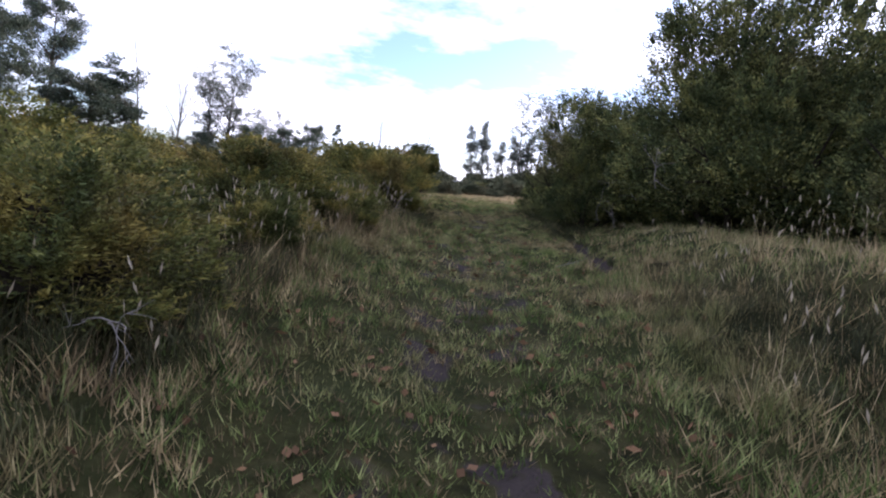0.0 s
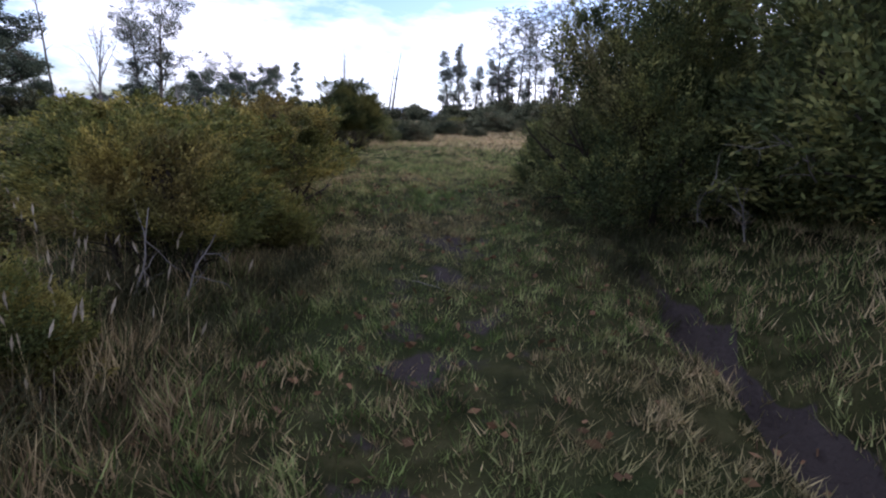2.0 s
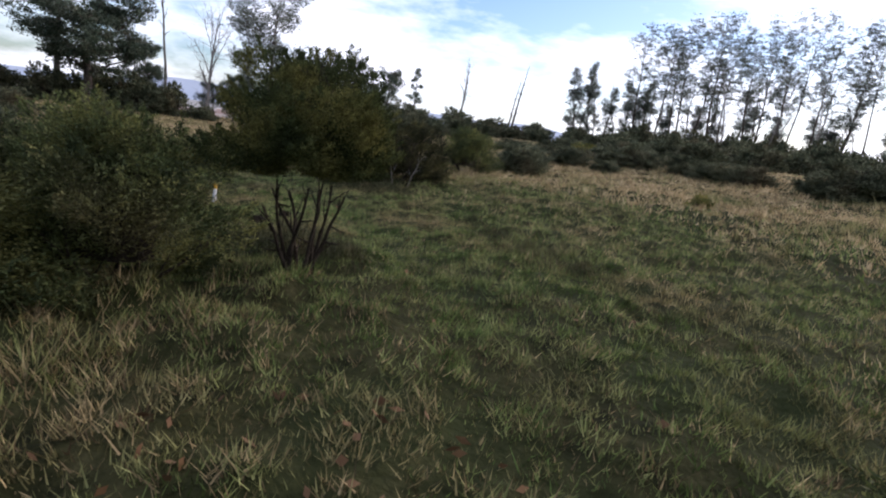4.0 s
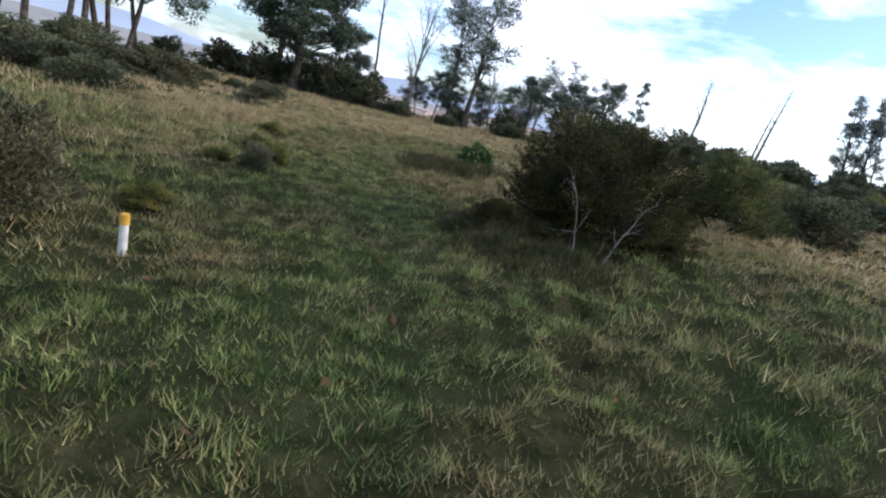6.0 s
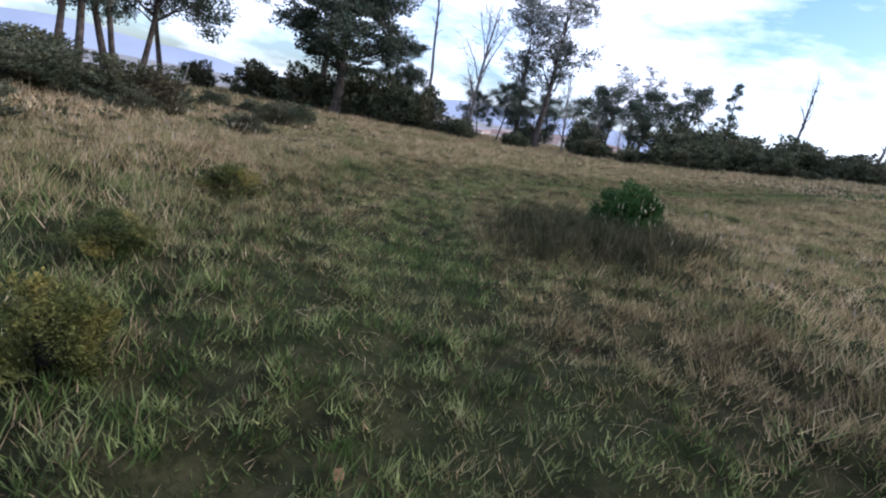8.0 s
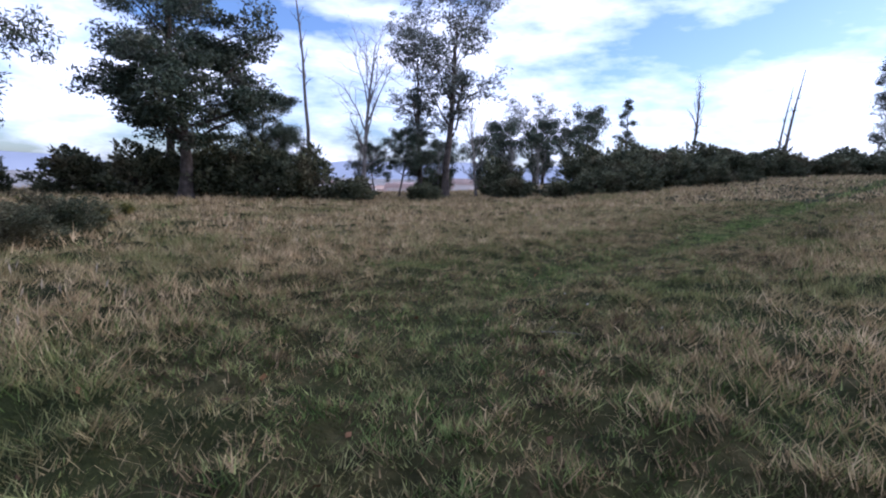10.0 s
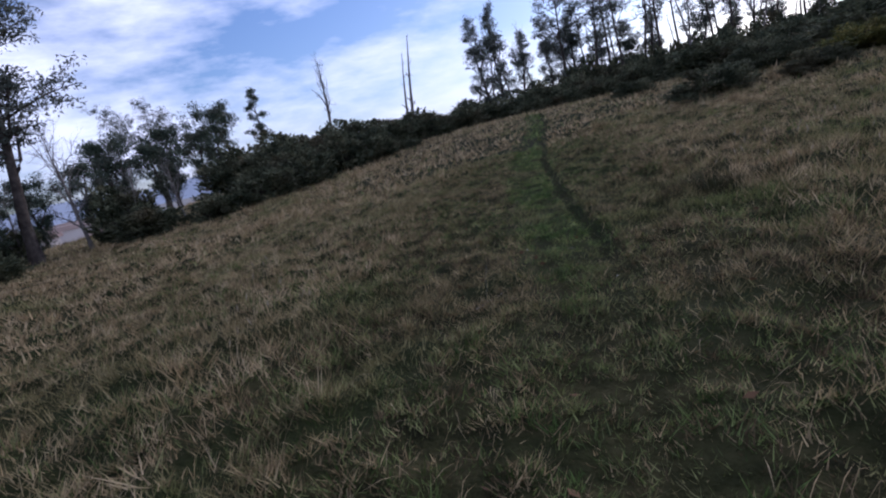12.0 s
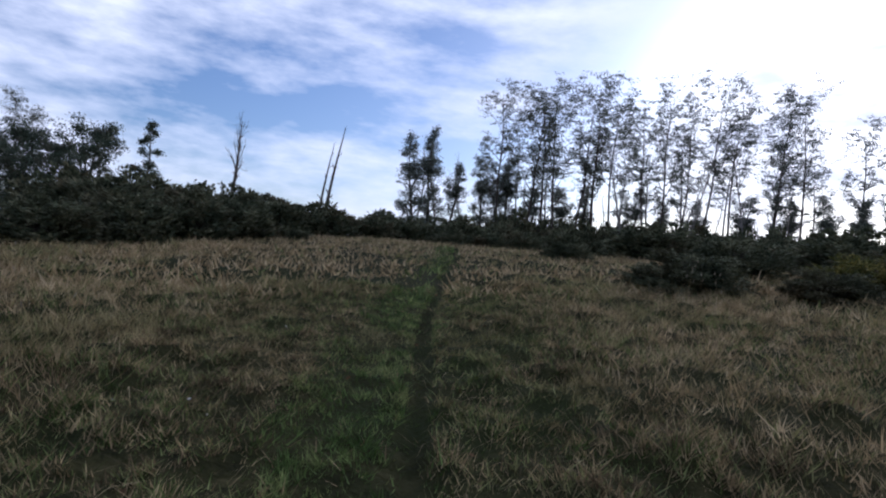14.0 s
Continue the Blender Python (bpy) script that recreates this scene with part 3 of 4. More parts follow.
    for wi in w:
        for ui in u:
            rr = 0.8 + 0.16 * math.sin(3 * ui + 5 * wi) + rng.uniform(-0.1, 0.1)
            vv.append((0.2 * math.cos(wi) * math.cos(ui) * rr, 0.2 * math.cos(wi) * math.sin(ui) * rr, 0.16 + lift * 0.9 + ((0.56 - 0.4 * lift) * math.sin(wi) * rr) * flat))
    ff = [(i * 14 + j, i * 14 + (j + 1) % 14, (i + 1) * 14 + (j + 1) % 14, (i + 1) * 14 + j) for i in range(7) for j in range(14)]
    part("dark_core", mesh_of("dark_core", np.array(vv), np.array(ff), M_TWIG_CORE, False), thing, "dark solid core added to shade the inside of the foliage")
    return tagged(thing, label, "shrub", "hillside shrubs")


def set_shrub(kind, x, y, w, h, turn=0.0, label="", depth=None, sink=0.03):
    m = pose(x, y, ground_z(x, y) - sink, 0, 0, turn) @ Matrix.Diagonal((w, depth or w, h, 1))
    if kind not in USED:
        USED.add(kind)
        KINDS[kind].matrix_basis = m
        ob = KINDS[kind]
    else:
        ob = copy_thing(KINDS[kind], Matrix.Identity(4))
        ob.matrix_basis = m
    if label:
        ob["label"] = label
    return ob


USED = set()
KINDS = {
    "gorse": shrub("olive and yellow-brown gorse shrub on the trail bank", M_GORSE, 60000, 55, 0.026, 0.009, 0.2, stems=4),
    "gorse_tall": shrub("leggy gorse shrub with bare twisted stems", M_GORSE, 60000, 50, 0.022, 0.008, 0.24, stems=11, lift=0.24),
    "dark": shrub("tall dark green shrub with inner twigs around a dark core", M_DARKLEAF, 90000, 60, 0.019, 0.007, 0.18, stems=5),
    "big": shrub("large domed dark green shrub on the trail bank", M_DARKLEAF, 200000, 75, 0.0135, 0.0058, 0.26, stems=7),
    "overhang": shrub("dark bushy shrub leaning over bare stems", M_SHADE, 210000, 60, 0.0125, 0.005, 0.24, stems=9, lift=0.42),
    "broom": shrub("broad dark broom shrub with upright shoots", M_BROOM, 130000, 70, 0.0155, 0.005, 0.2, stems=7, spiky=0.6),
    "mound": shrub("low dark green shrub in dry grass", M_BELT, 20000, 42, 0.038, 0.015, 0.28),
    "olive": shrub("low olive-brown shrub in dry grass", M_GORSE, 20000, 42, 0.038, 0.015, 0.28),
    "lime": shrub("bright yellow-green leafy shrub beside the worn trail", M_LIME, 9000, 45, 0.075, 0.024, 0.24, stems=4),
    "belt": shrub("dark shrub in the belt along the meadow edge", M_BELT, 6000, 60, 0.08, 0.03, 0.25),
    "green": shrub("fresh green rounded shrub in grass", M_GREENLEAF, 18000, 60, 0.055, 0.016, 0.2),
}
# left bank of the trail
for x, y, w, h, a in [(-2.25, 1.2, 1.9, 0.72, 20), (-2.1, 3.1, 1.8, 0.72, 80), (-3.7, 2.3, 2.2, 0.8, 300),
                      (-3.6, 4.4, 2.3, 0.8, 30), (-3.5, 6.6, 2.2, 0.7, 75), (-5.5, 3.6, 2.5, 0.8, 160), (-5.6, 6.4, 2.6, 0.85, 10), (-3.2, 8.6, 2.1, 0.72, 110), (-5.3, 9.2, 2.5, 0.95, 220), (-7.5, 5.0, 2.6, 0.85, 60), (-7.6, 8.2, 2.8, 0.95, 190), (-4.2, 11.0, 2.2, 0.9, 20)]:
    set_shrub("gorse", x, y, w, h, a)
set_shrub("gorse_tall", -1.5, 8.6, 1.8, 1.08, 40, "dense olive gorse shrub beside the worn trail")
set_shrub("gorse_tall", -1.15, 9.9, 1.7, 1.1, 250, "orange-tipped gorse shrub beside the worn trail")
for x, y, w, h, a in [(-1.75, 4.9, 1.5, 0.85, 140), (-1.95, 6.5, 1.6, 0.62, 210)]:
    set_shrub("gorse_tall", x, y, w, h, a)
set_shrub("lime", -0.78, 8.8, 0.62, 0.5, 0)
set_shrub("gorse_tall", -1.08, 7.7, 1.1, 0.98, 120)
for x, y, w, h, a in [(-1.6, 2.2, 1.35, 0.72, 15), (-1.3, 3.9, 0.9, 0.5, 95), (-1.15, 5.5, 0.9, 0.5, 170), (-1.2, 6.7, 0.8, 0.6, 290)]:
    set_shrub("gorse", x, y, w, h, a)
# right bank of the trail
for x, y, w, h, a in [(3.95, 8.0, 4.2, 3.6, 15), (2.2, 9.9, 2.5, 2.3, 100), (4.7, 9.5, 3.6, 3.25, 190), (5.2, 5.2, 3.2, 3.1, 280), (6.4, 7.8, 3.2, 4.2, 50), (3.8, 11.4, 2.7, 2.5, 140), (5.5, 2.5, 3.0, 2.2, 70)]:
    set_shrub("big", x, y, w, h, a)
set_shrub("dark", 1.8, 11.5, 1.3, 1.0, 60)
set_shrub("dark", 3.6, 12.0, 2.4, 1.6, 130)
set_shrub("overhang", -1.06, 13.38, 1.15, 1.34, 200, "tall dark bushy shrub where the meadow opens")
set_shrub("dark", -2.6, 12.2, 2.0, 1.0, 20)
set_shrub("dark", -1.75, 12.75, 1.3, 0.95, 80)
set_shrub("mound", -4.75, 16.65, 0.9, 0.82, 0, "dark rounded shrub behind the marker post")
set_shrub("mound", -5.95, 19.4, 0.42, 0.4, 30, "small dark shrub on the grassy slope")
set_shrub("olive", -6.35, 20.0, 0.42, 0.3, 100)
set_shrub("olive", -7.4, 20.55, 0.5, 0.2, 40)
set_shrub("olive", -6.55, 19.4, 0.42, 0.2, 310)
set_shrub("olive", -5.05, 17.75, 0.42, 0.22, 150)
set_shrub("olive", -8.85, 22.05, 0.62, 0.26, 190)
set_shrub("green", -6.68, 25.35, 0.85, 0.7, 0, "fresh green rounded shrub in tall dry grass")
set_shrub("broom", -2.7, 21.0, 2.2, 1.42, 300, "broad dark gorse shrub on the slope")
set_shrub("broom", -3.4, 20.2, 0.5, 0.34, 10)
set_shrub("dark", -1.9, 24.3, 1.7, 1.15, 10, "dark green shrub on the slope")
for x, y, w, h, a, k in [(0.6, 33.5, 2.2, 0.9, 0, "mound"), (3.3, 34.0, 2.2, 0.95, 60, "mound"), (4.6, 32.3, 2.0, 0.9, 120, "mound"), (5.2, 30.6, 1.7, 0.75, 10, "mound"), (6.2, 29.8, 1.8, 0.8, 200, "mound"), (3.1, 22.0, 0.6, 0.3, 0, "olive"), (7.4, 27.4, 1.4, 0.55, 50, "mound"),
                         (9.2, 28.6, 2.0, 0.8, 10, "mound"), (11.8, 27.4, 2.4, 0.9, 70, "mound"), (8.2, 27.5, 3.0, 1.3, 33, "mound"), (11.5, 25.5, 3.0, 1.3, 200, "mound"), (-1.2, 33.0, 2.0, 0.85, 44, "mound"), (3.0, 37.5, 3.0, 1.1, 5, "mound"), (13.5, 23.5, 3.0, 1.2, 95, "mound"), (-0.8, 27.0, 2.0, 1.05, 0, "mound"), (1.9, 31.2, 1.3, 0.5, 77, "mound")]:
    set_shrub(k, x, y, w, h, a)
# on the far left skyline
for x, y, w, h, a, k in [(-15.5, 27.0, 1.3, 0.6, 0, "mound"), (-16.6, 28.2, 1.5, 0.65, 70, "mound"), (-17.9, 29.6, 0.4, 0.25, 10, "olive"), (-19.6, 31.1, 0.4, 0.25, 80, "olive"), (-14.9, 23.7, 0.9, 0.5, 30, "mound"), (-17.0, 22.6, 2.4, 1.0, 130, "mound"), (-13.6, 20.8, 2.2, 0.85, 210, "mound"), (-18.4, 28.2, 1.0, 0.5, 15, "mound"), (-18.7, 27.3, 1.0, 0.55, 75, "mound"), (-16.4, 24.4, 2.4, 1.1, 110, "mound"), (-13.4, 25.0, 1.0, 0.45, 200, "mound"), (-12.2, 20.6, 1.6, 0.7, 10, "mound"), (-18.5, 23.2, 2.6, 1.3, 20, "mound"), (-15, 20, 2.4, 1.1, 60, "mound")]:
    set_shrub(k, x, y, w, h, a)
# under the tall trees
for i, (x, y, w, h) in enumerate([(-29.5, 35.5, 3.2, 1.7), (-27.5, 36.8, 3.2, 2.0), (-25.6, 38.0, 3.2, 2.2), (-23.8, 38.8, 3.0, 2.2), (-22.2, 39.6, 2.6, 2.0), (-20.3, 40.0, 1.8, 0.9), (-31.5, 33.5, 2.0, 1.3), (-19.2, 43.0, 1.6, 0.8), (-16.6, 46.2, 2.2, 1.0), (-14.8, 46.8, 2.0, 0.9), (-18.2, 48.6, 2.6, 1.9), (-21.3, 47.5, 2.0, 1.4)]):
    set_shrub("belt", x, y, w, h, 37 * i, "dark shrub at the foot of tall trees")
# the dark belt along the far edge of the meadow
BELT = [(-13.4, 47.8, 2.6, 1.1), (-12.2, 49.6, 2.8, 1.4), (-11.0, 51.5, 3.0, 1.6), (-9.6, 52.6, 2.8, 1.3), (-13.5, 53.0, 3.6, 2.0), (-11.4, 56.0, 3.6, 2.0), (-8.6, 57.5, 3.4, 1.7), (-8.0, 53.6, 1.6, 0.5), (-6.2, 58.5, 3.0, 1.4), (-4.2, 59.5, 2.8, 1.2), (-2.2, 61.0, 3.0, 1.4), (-6.5, 63.5, 4.0, 1.9), (-2.5, 65.5, 4.0, 1.9), (1.4, 66.0, 4.0, 1.9), (0.4, 61.0, 2.4, 1.0), (1.5, 63.0, 3.4, 1.9), (2.6, 61.5, 2.6, 1.1), (4.8, 62.5, 3.0, 1.4), (5.4, 66.5, 4.0, 2.2), (8.5, 64.5, 3.6, 2.0), (-10.5, 66.0, 4.4, 2.4), (-14.5, 62.0, 4.4, 2.6), (-16.0, 57.0, 4.0, 2.3), (11.5, 62.0, 3.8, 2.0), (14.5, 60.0, 4.0, 2.2), (17.5, 57.5, 4.2, 2.2), (20.5, 54.5, 4.2, 2.3), (23.0, 51.0, 4.4, 2.4), (25.5, 47.0, 4.6, 2.5), (27.0, 42.5, 4.6, 2.5), (28.5, 37.5, 4.6, 2.5)]
for i, (x, y, w, h) in enumerate(BELT):
    set_shrub("belt", x, y, w, h, 53 * i, "dark shrub in the belt along the meadow edge")
# the low mounds by the trail's end
for i, (x, y, w, h, d) in enumerate([(-2.2, 40.3, 2.7, 0.76, 1.7), (-0.7, 46.9, 1.7, 0.6, 1.5), (-0.55, 39.3, 1.7, 0.56, 1.4), (1.4, 40.2, 2.4, 0.75, 2.0), (0.6, 42.5, 3.0, 0.95, 2.4), (3.4, 42.2, 3.2, 1.1, 2.6), (6.4, 44.5, 3.6, 1.4, 3), (3.2, 48.5, 3.4, 1.3, 3), (7.5, 49.5, 3.6, 1.5, 3), (6.5, 39.0, 3.2, 1.2, 2.6), (10.5, 43.5, 3.6, 1.6, 3), (11.5, 50.0, 4.0, 1.8, 3), (-0.1, 48.2, 1.2, 0.4, 1.0), (2.5, 35.5, 2.4, 0.8, 2)]):
    set_shrub(("olive" if i == 3 else "mound") if i < 5 else "belt", x, y, w, h, 20 if i < 3 else 71 * i, "low dense shrub mound in the dry meadow", d)


# ---------------- trees ----------------
def tree(name, label, tall, spread, trunk_r, leaf=None, n_leaf=5000, first=0.3, limbs=9, leaf_len=0.22, leaf_w=0.05, clump=0.6, rise=0.8, bark=None, lean=(0, 0), droop=0.0, top_heavy=0.0, twigs=3, group="hillside trees", pad=0.65):
    """A tree with a wandering tapered trunk, limbs that fork, and clumps of leaves at their ends."""
    thing = new(name)
    pts, d = bent((0, 0, -0.15), (lean[0], lean[1], 1), tall * 0.95, 10, 0.05, 0.04)
    rad = trunk_r * (1 - np.linspace(0, 1, 11) * 0.85)
    rad[0] *= 1.35
    trunk = [tube(pts, rad, 8)]
    grown, ends = [], []
    for i in range(limbs):
        u = first + (1 - first) * (i + rng.uniform(0, 0.8)) / limbs
        j = min(int(u * 10), 9)
        s = pts[j] + (pts[j + 1] - pts[j]) * (u * 10 - j)
        a = i * 2.4 + rng.uniform(-0.5, 0.5)
        ln = spread * (1.0 - 0.65 * abs(u - 0.55 - top_heavy) / 0.6) * rng.uniform(0.7, 1.1)
        q, dd = bent(s, (math.cos(a), math.sin(a), rise * rng.uniform(0.6, 1.5)), ln, 6, 0.16, 0.08 - droop)
        r0 = np.interp(u * 10, np.arange(11), rad) * 0.55
        branches = [tube(q, np.linspace(r0, r0 * 0.25, 7), 6)]
        ends.append(q[-1])
        for k in range(twigs):
            e, _ = bent(q[rng.integers(2, 6)], dd + rng.normal(size=3) * 0.8, ln * rng.uniform(0.3, 0.55), 5, 0.22, 0.06 - droop)
            branches.append(tube(e, np.linspace(r0 * 0.35, r0 * 0.1, 6), 5))
            ends.append(e[-1])
            ends.append(e[3])
            for _ in range(2):
                g, _ = bent(e[rng.integers(1, 5)], rng.normal(size=3) + [0, 0, 0.5 - 3 * droop], ln * 0.22, 3, 0.25)
                branches.append(tube(g, np.linspace(r0 * 0.14, r0 * 0.04, 4), 4))
                ends.append(g[-1])
        grown.append(joined(branches))
    ends.append(pts[-1])
    v, f = joined(trunk)
    part("trunk", mesh_of("trunk", v, f, bark or M_BARK, True), thing)
    for v, f in grown:
        part("limb", mesh_of("limb", v, f, bark or M_BARK, True), thing)
    if leaf:
        ends = np.array(ends)
        k = rng.integers(0, len(ends), n_leaf)
        size = rng.uniform(0.5, 1.1, len(ends)) * clump
        off = unit(rng.normal(size=(n_leaf, 3))) * (rng.random(n_leaf) ** 0.45)[:, None]
        p = ends[k] + off * size[k][:, None] * [1, 1, pad]
        p[:, 2] -= droop * 2.2 * rng.random(n_leaf) * clump
        way = unit(off * 0.5 + rng.normal(size=(n_leaf, 3)) * 0.6 + [0, 0, -0.35])
        v, f = leaf_quads(p, way, leaf_len * rng.uniform(0.6, 1.3, n_leaf), leaf_w * rng.uniform(0.7, 1.3, n_leaf))
        part("crown", mesh_of("crown", v, f, leaf), thing)
    return tagged(thing, label, "tree", group)


def set_tree(ob, x, y, turn=0.0, s=1.0, tall=None, dz=0.0):
    ob.matrix_basis = pose(x, y, ground_z(x, y) + dz, 0, 0, turn) @ Matrix.Diagonal((s, s, tall or s, 1))
    return ob


def again(ob, x, y, turn, s=1.0, tall=None, dz=0.0):
    c = copy_thing(ob, Matrix.Identity(4))
    return set_tree(c, x, y, turn, s, tall, dz)


set_tree(tree("eucalyptus_tree", "broad dark green tree with a forked crown", 5.3, 3.3, 0.22, M_EUC, 34000, 0.4, 15, 0.15, 0.06, 0.62, 0.4, top_heavy=0.18, twigs=4, pad=0.5), -25.2, 36.75, 0, 1.2, 0.95)
set_tree(tree("dead_tree", "tall bare dead tree with a slim trunk", 11.2, 0.9, 0.11, None, 0, 0.45, 14, bark=M_DEADDARK, rise=1.9, twigs=1), -25.9, 44.0)
bare = set_tree(tree("dead_tree", "leafless dead tree with a fan of grey branches", 6.6, 2.6, 0.12, None, 0, 0.2, 15, bark=M_DEAD, rise=1.9, twigs=9), -23.0, 44.2, 0, 1.1, 1.1)
tall_euc = tree("eucalyptus_tree", "tall slender eucalyptus with a thin open crown", 8.0, 3.8, 0.16, M_HAZED_LEAF, 13000, 0.36, 15, 0.14, 0.045, 0.42, 1.1, top_heavy=0.32, twigs=6)
set_tree(tall_euc, -20.25, 46.8, 30, 1.22, 1.0)
again(tall_euc, -21.3, 46.3, 200, 0.82, 0.88)
behind = tree("eucalyptus_tree", "tall eucalyptus rising behind the broad tree", 10.5, 3.4, 0.22, M_EUC, 14000, 0.55, 13, 0.2, 0.055, 0.7, 0.7)
set_tree(behind, -30.6, 40.2, 0, 1.0, 1.0)
weeping = tree("eucalyptus_tree", "eucalyptus with drooping leaf sprays", 7.6, 3.2, 0.12, M_EUC, 24000, 0.3, 17, 0.17, 0.045, 0.55, 0.6, droop=0.15)
set_tree(weeping, -25.8, 27.6)
for x, y, a, s in [(-26.8, 28.9, 90, 1.05), (-24.8, 26.2, 200, 1.1), (-27.5, 28.0, 310, 1.2), (-23.0, 23.6, 40, 1.05), (-28.0, 24.5, 130, 1.15), (-32.0, 32.0, 250, 1.1)]:
    again(weeping, x, y, a, s)
again(tall_euc, -24.6, 25.6, 80, 0.8)
again(weeping, -25.9, 40.6, 120, 0.62)
again(bare, -19.3, 48.2, 140, 0.62)
for x, y, a, s_ in [(-25.0, 42.6, 60, 0.36), (-22.2, 43.4, 130, 0.36), (-21.0, 47.4, 220, 0.4), (-17.6, 48.0, 310, 0.34), (-24.2, 45.4, 10, 0.42), (-16.6, 49.6, 77, 0.34)]:
    again(bare, x, y, a, s_)
for x, y, a, s_ in [(-24.6, 40.4, 30, 0.38), (-22.0, 45.6, 100, 0.45), (-21.0, 46.0, 190, 0.4), (-22.9, 45.0, 260, 0.34)]:
    again(weeping, x, y, a, s_)
# trees beyond the belt
round_tree = tree("eucalyptus_tree", "dark rounded tree beyond the shrub belt", 6.0, 3.0, 0.2, M_EUC, 9000, 0.1, 15, 0.24, 0.07, 0.75, 0.8)
set_tree(round_tree, -21.4, 76.5, 0, 1.0, 1.0, 0.6)
for x, y, a, s in [(-24.8, 75.0, 70, 0.95), (-28.4, 73.0, 160, 1.0), (-24.0, 70.0, 250, 0.65), (-20.6, 68.0, 30, 0.6), (-33.0, 71.0, 200, 0.85), (-28.0, 67.5, 100, 0.7)]:
    again(round_tree, x, y, a, s, s, 0.6)
again(tall_euc, -28.6, 75.5, 10, 0.95, 0.9, 0.6)
again(tall_euc, -26.0, 76.5, 50, 0.9, 0.86, 0.6)
set_tree(tree("pine_tree", "narrow cone-shaped tree with open foliage", 8.2, 1.9, 0.12, M_EUC, 3000, 0.2, 14, 0.25, 0.06, 0.42, 0.5, top_heavy=-0.4), -17.4, 74.6, 0, 0.95, 0.86, 0.3)
set_tree(tree("dead_tree", "bare dead tree with upright brushy twigs", 8.6, 2.0, 0.2, None, 0, 0.35, 16, bark=M_DEADDARK, rise=2.2, twigs=3), -12.2, 75.9, 0, 0.85, 1.0)
snag = tree("dead_tree", "slim dead snag with two bare poles", 8.6, 0.8, 0.19, None, 0, 0.3, 9, bark=M_DEADDARK, rise=1.2, twigs=1, lean=(0.05, 0))
set_tree(snag, -5.75, 73.0, 0, 0.85, 1.0)
again(snag, -6.15, 73.1, 25, 0.7, 0.85)
# the tall row on the ridge
row_a = tree("eucalyptus_tree", "tall thin eucalyptus in a ridge row", 13.0, 3.3, 0.14, M_HAZED_LEAF, 5200, 0.36, 19, 0.19, 0.055, 0.46, 1.2, top_heavy=0.22, twigs=4, pad=0.4, group="ridge row of eucalyptus")
row_b = tree("eucalyptus_tree", "tall eucalyptus with a tufted top in a ridge row", 12.5, 3.3, 0.12, M_HAZED_LEAF, 4200, 0.52, 14, 0.19, 0.055, 0.5, 0.9, top_heavy=0.35, twigs=4, pad=0.35, group="ridge row of eucalyptus")
row_c = tree("eucalyptus_tree", "bushy eucalyptus in a ridge row", 8.5, 2.4, 0.18, M_HAZED_LEAF, 8000, 0.12, 18, 0.2, 0.06, 0.5, 1.4, twigs=4, pad=0.6, group="ridge row of eucalyptus")
row_d = tree("dead_tree", "thin leafless tree in a ridge row", 9.5, 1.8, 0.11, None, 0, 0.25, 16, bark=M_DEAD, rise=2.2, twigs=4, group="ridge row of eucalyptus")
ROW_KINDS, ROW_USED = (row_a, row_b, row_c, row_d), set()


def row_tree(k, bearing, far, s, tall):
    """A tree of the ridge row, by its bearing and distance from the top of the trail."""
    b = radians(bearing)
    x, y = -8.3 + far * math.sin(b), 33.1 + far * math.cos(b)
    c = ROW_KINDS[k] if k not in ROW_USED else copy_thing(ROW_KINDS[k], Matrix.Identity(4))
    ROW_USED.add(k)
    set_tree(c, x, y, 67 * len(ROW_USED) + 31 * bearing, s, tall)
    return x, y


for k, bearing, far, s, tall in [(2, 12.6, 42, 0.95, 0.9), (2, 14.4, 43, 0.9, 0.98), (3, 13.2, 43, 0.9, 0.95), (3, 15.4, 44, 0.9, 1.0), (3, 11.0, 44, 0.7, 0.6), (2, 16.6, 44, 0.8, 0.75), (3, 18.0, 45, 0.9, 0.85), (2, 19.6, 43, 0.85, 0.8),
                                 (0, 21.6, 42, 0.9, 0.92), (2, 22.4, 43, 0.9, 0.8), (0, 24.0, 42, 0.95, 0.9), (1, 25.6, 43, 1.0, 1.0), (0, 27.4, 42, 0.9, 0.95), (1, 29.2, 42, 0.95, 1.0), (0, 31.0, 43, 0.95, 1.0), (1, 32.8, 42, 0.9, 0.98), (3, 34.0, 41, 0.9, 1.05), (1, 35.6, 42, 0.85, 0.95), (0, 37.4, 41, 0.8, 0.92), (1, 38.8, 42, 0.8, 0.92), (3, 39.6, 40, 0.8, 1.0), (1, 41.0, 41, 0.85, 1.0), (1, 43.4, 42, 0.85, 0.95), (3, 44.6, 41, 0.8, 1.0), (0, 46.0, 42, 0.8, 0.9), (1, 48.5, 42, 0.8, 0.95)]:
    row_tree(k, bearing, far, s, tall)
for i in range(44):
    u = rng.random()
    bearing = 20.5 + 48 * (i + u) / 44
    low = 0.84
    x, y = row_tree((2, 3, 1, 2, 3, 0)[i % 6], bearing, rng.uniform(42, 50), rng.uniform(0.7, 0.9), low * rng.uniform(0.75, 1.0) * (0.85 if i % 6 in (0, 3) else 1))
    if i % 3 == 0:
        continue
    set_shrub("belt", x - 1.2, y - 2.5, 3.6, 2.4 + 0.5 * (i % 3), 41 * i, "dark undergrowth shrub below the ridge trees")
# taller trees at the start, on the skyline of the right bank
again(round_tree, 7.6, 9.2, 20, 0.8, 1.1)
again(round_tree, 12.5, 11.0, 120, 0.8, 0.65)


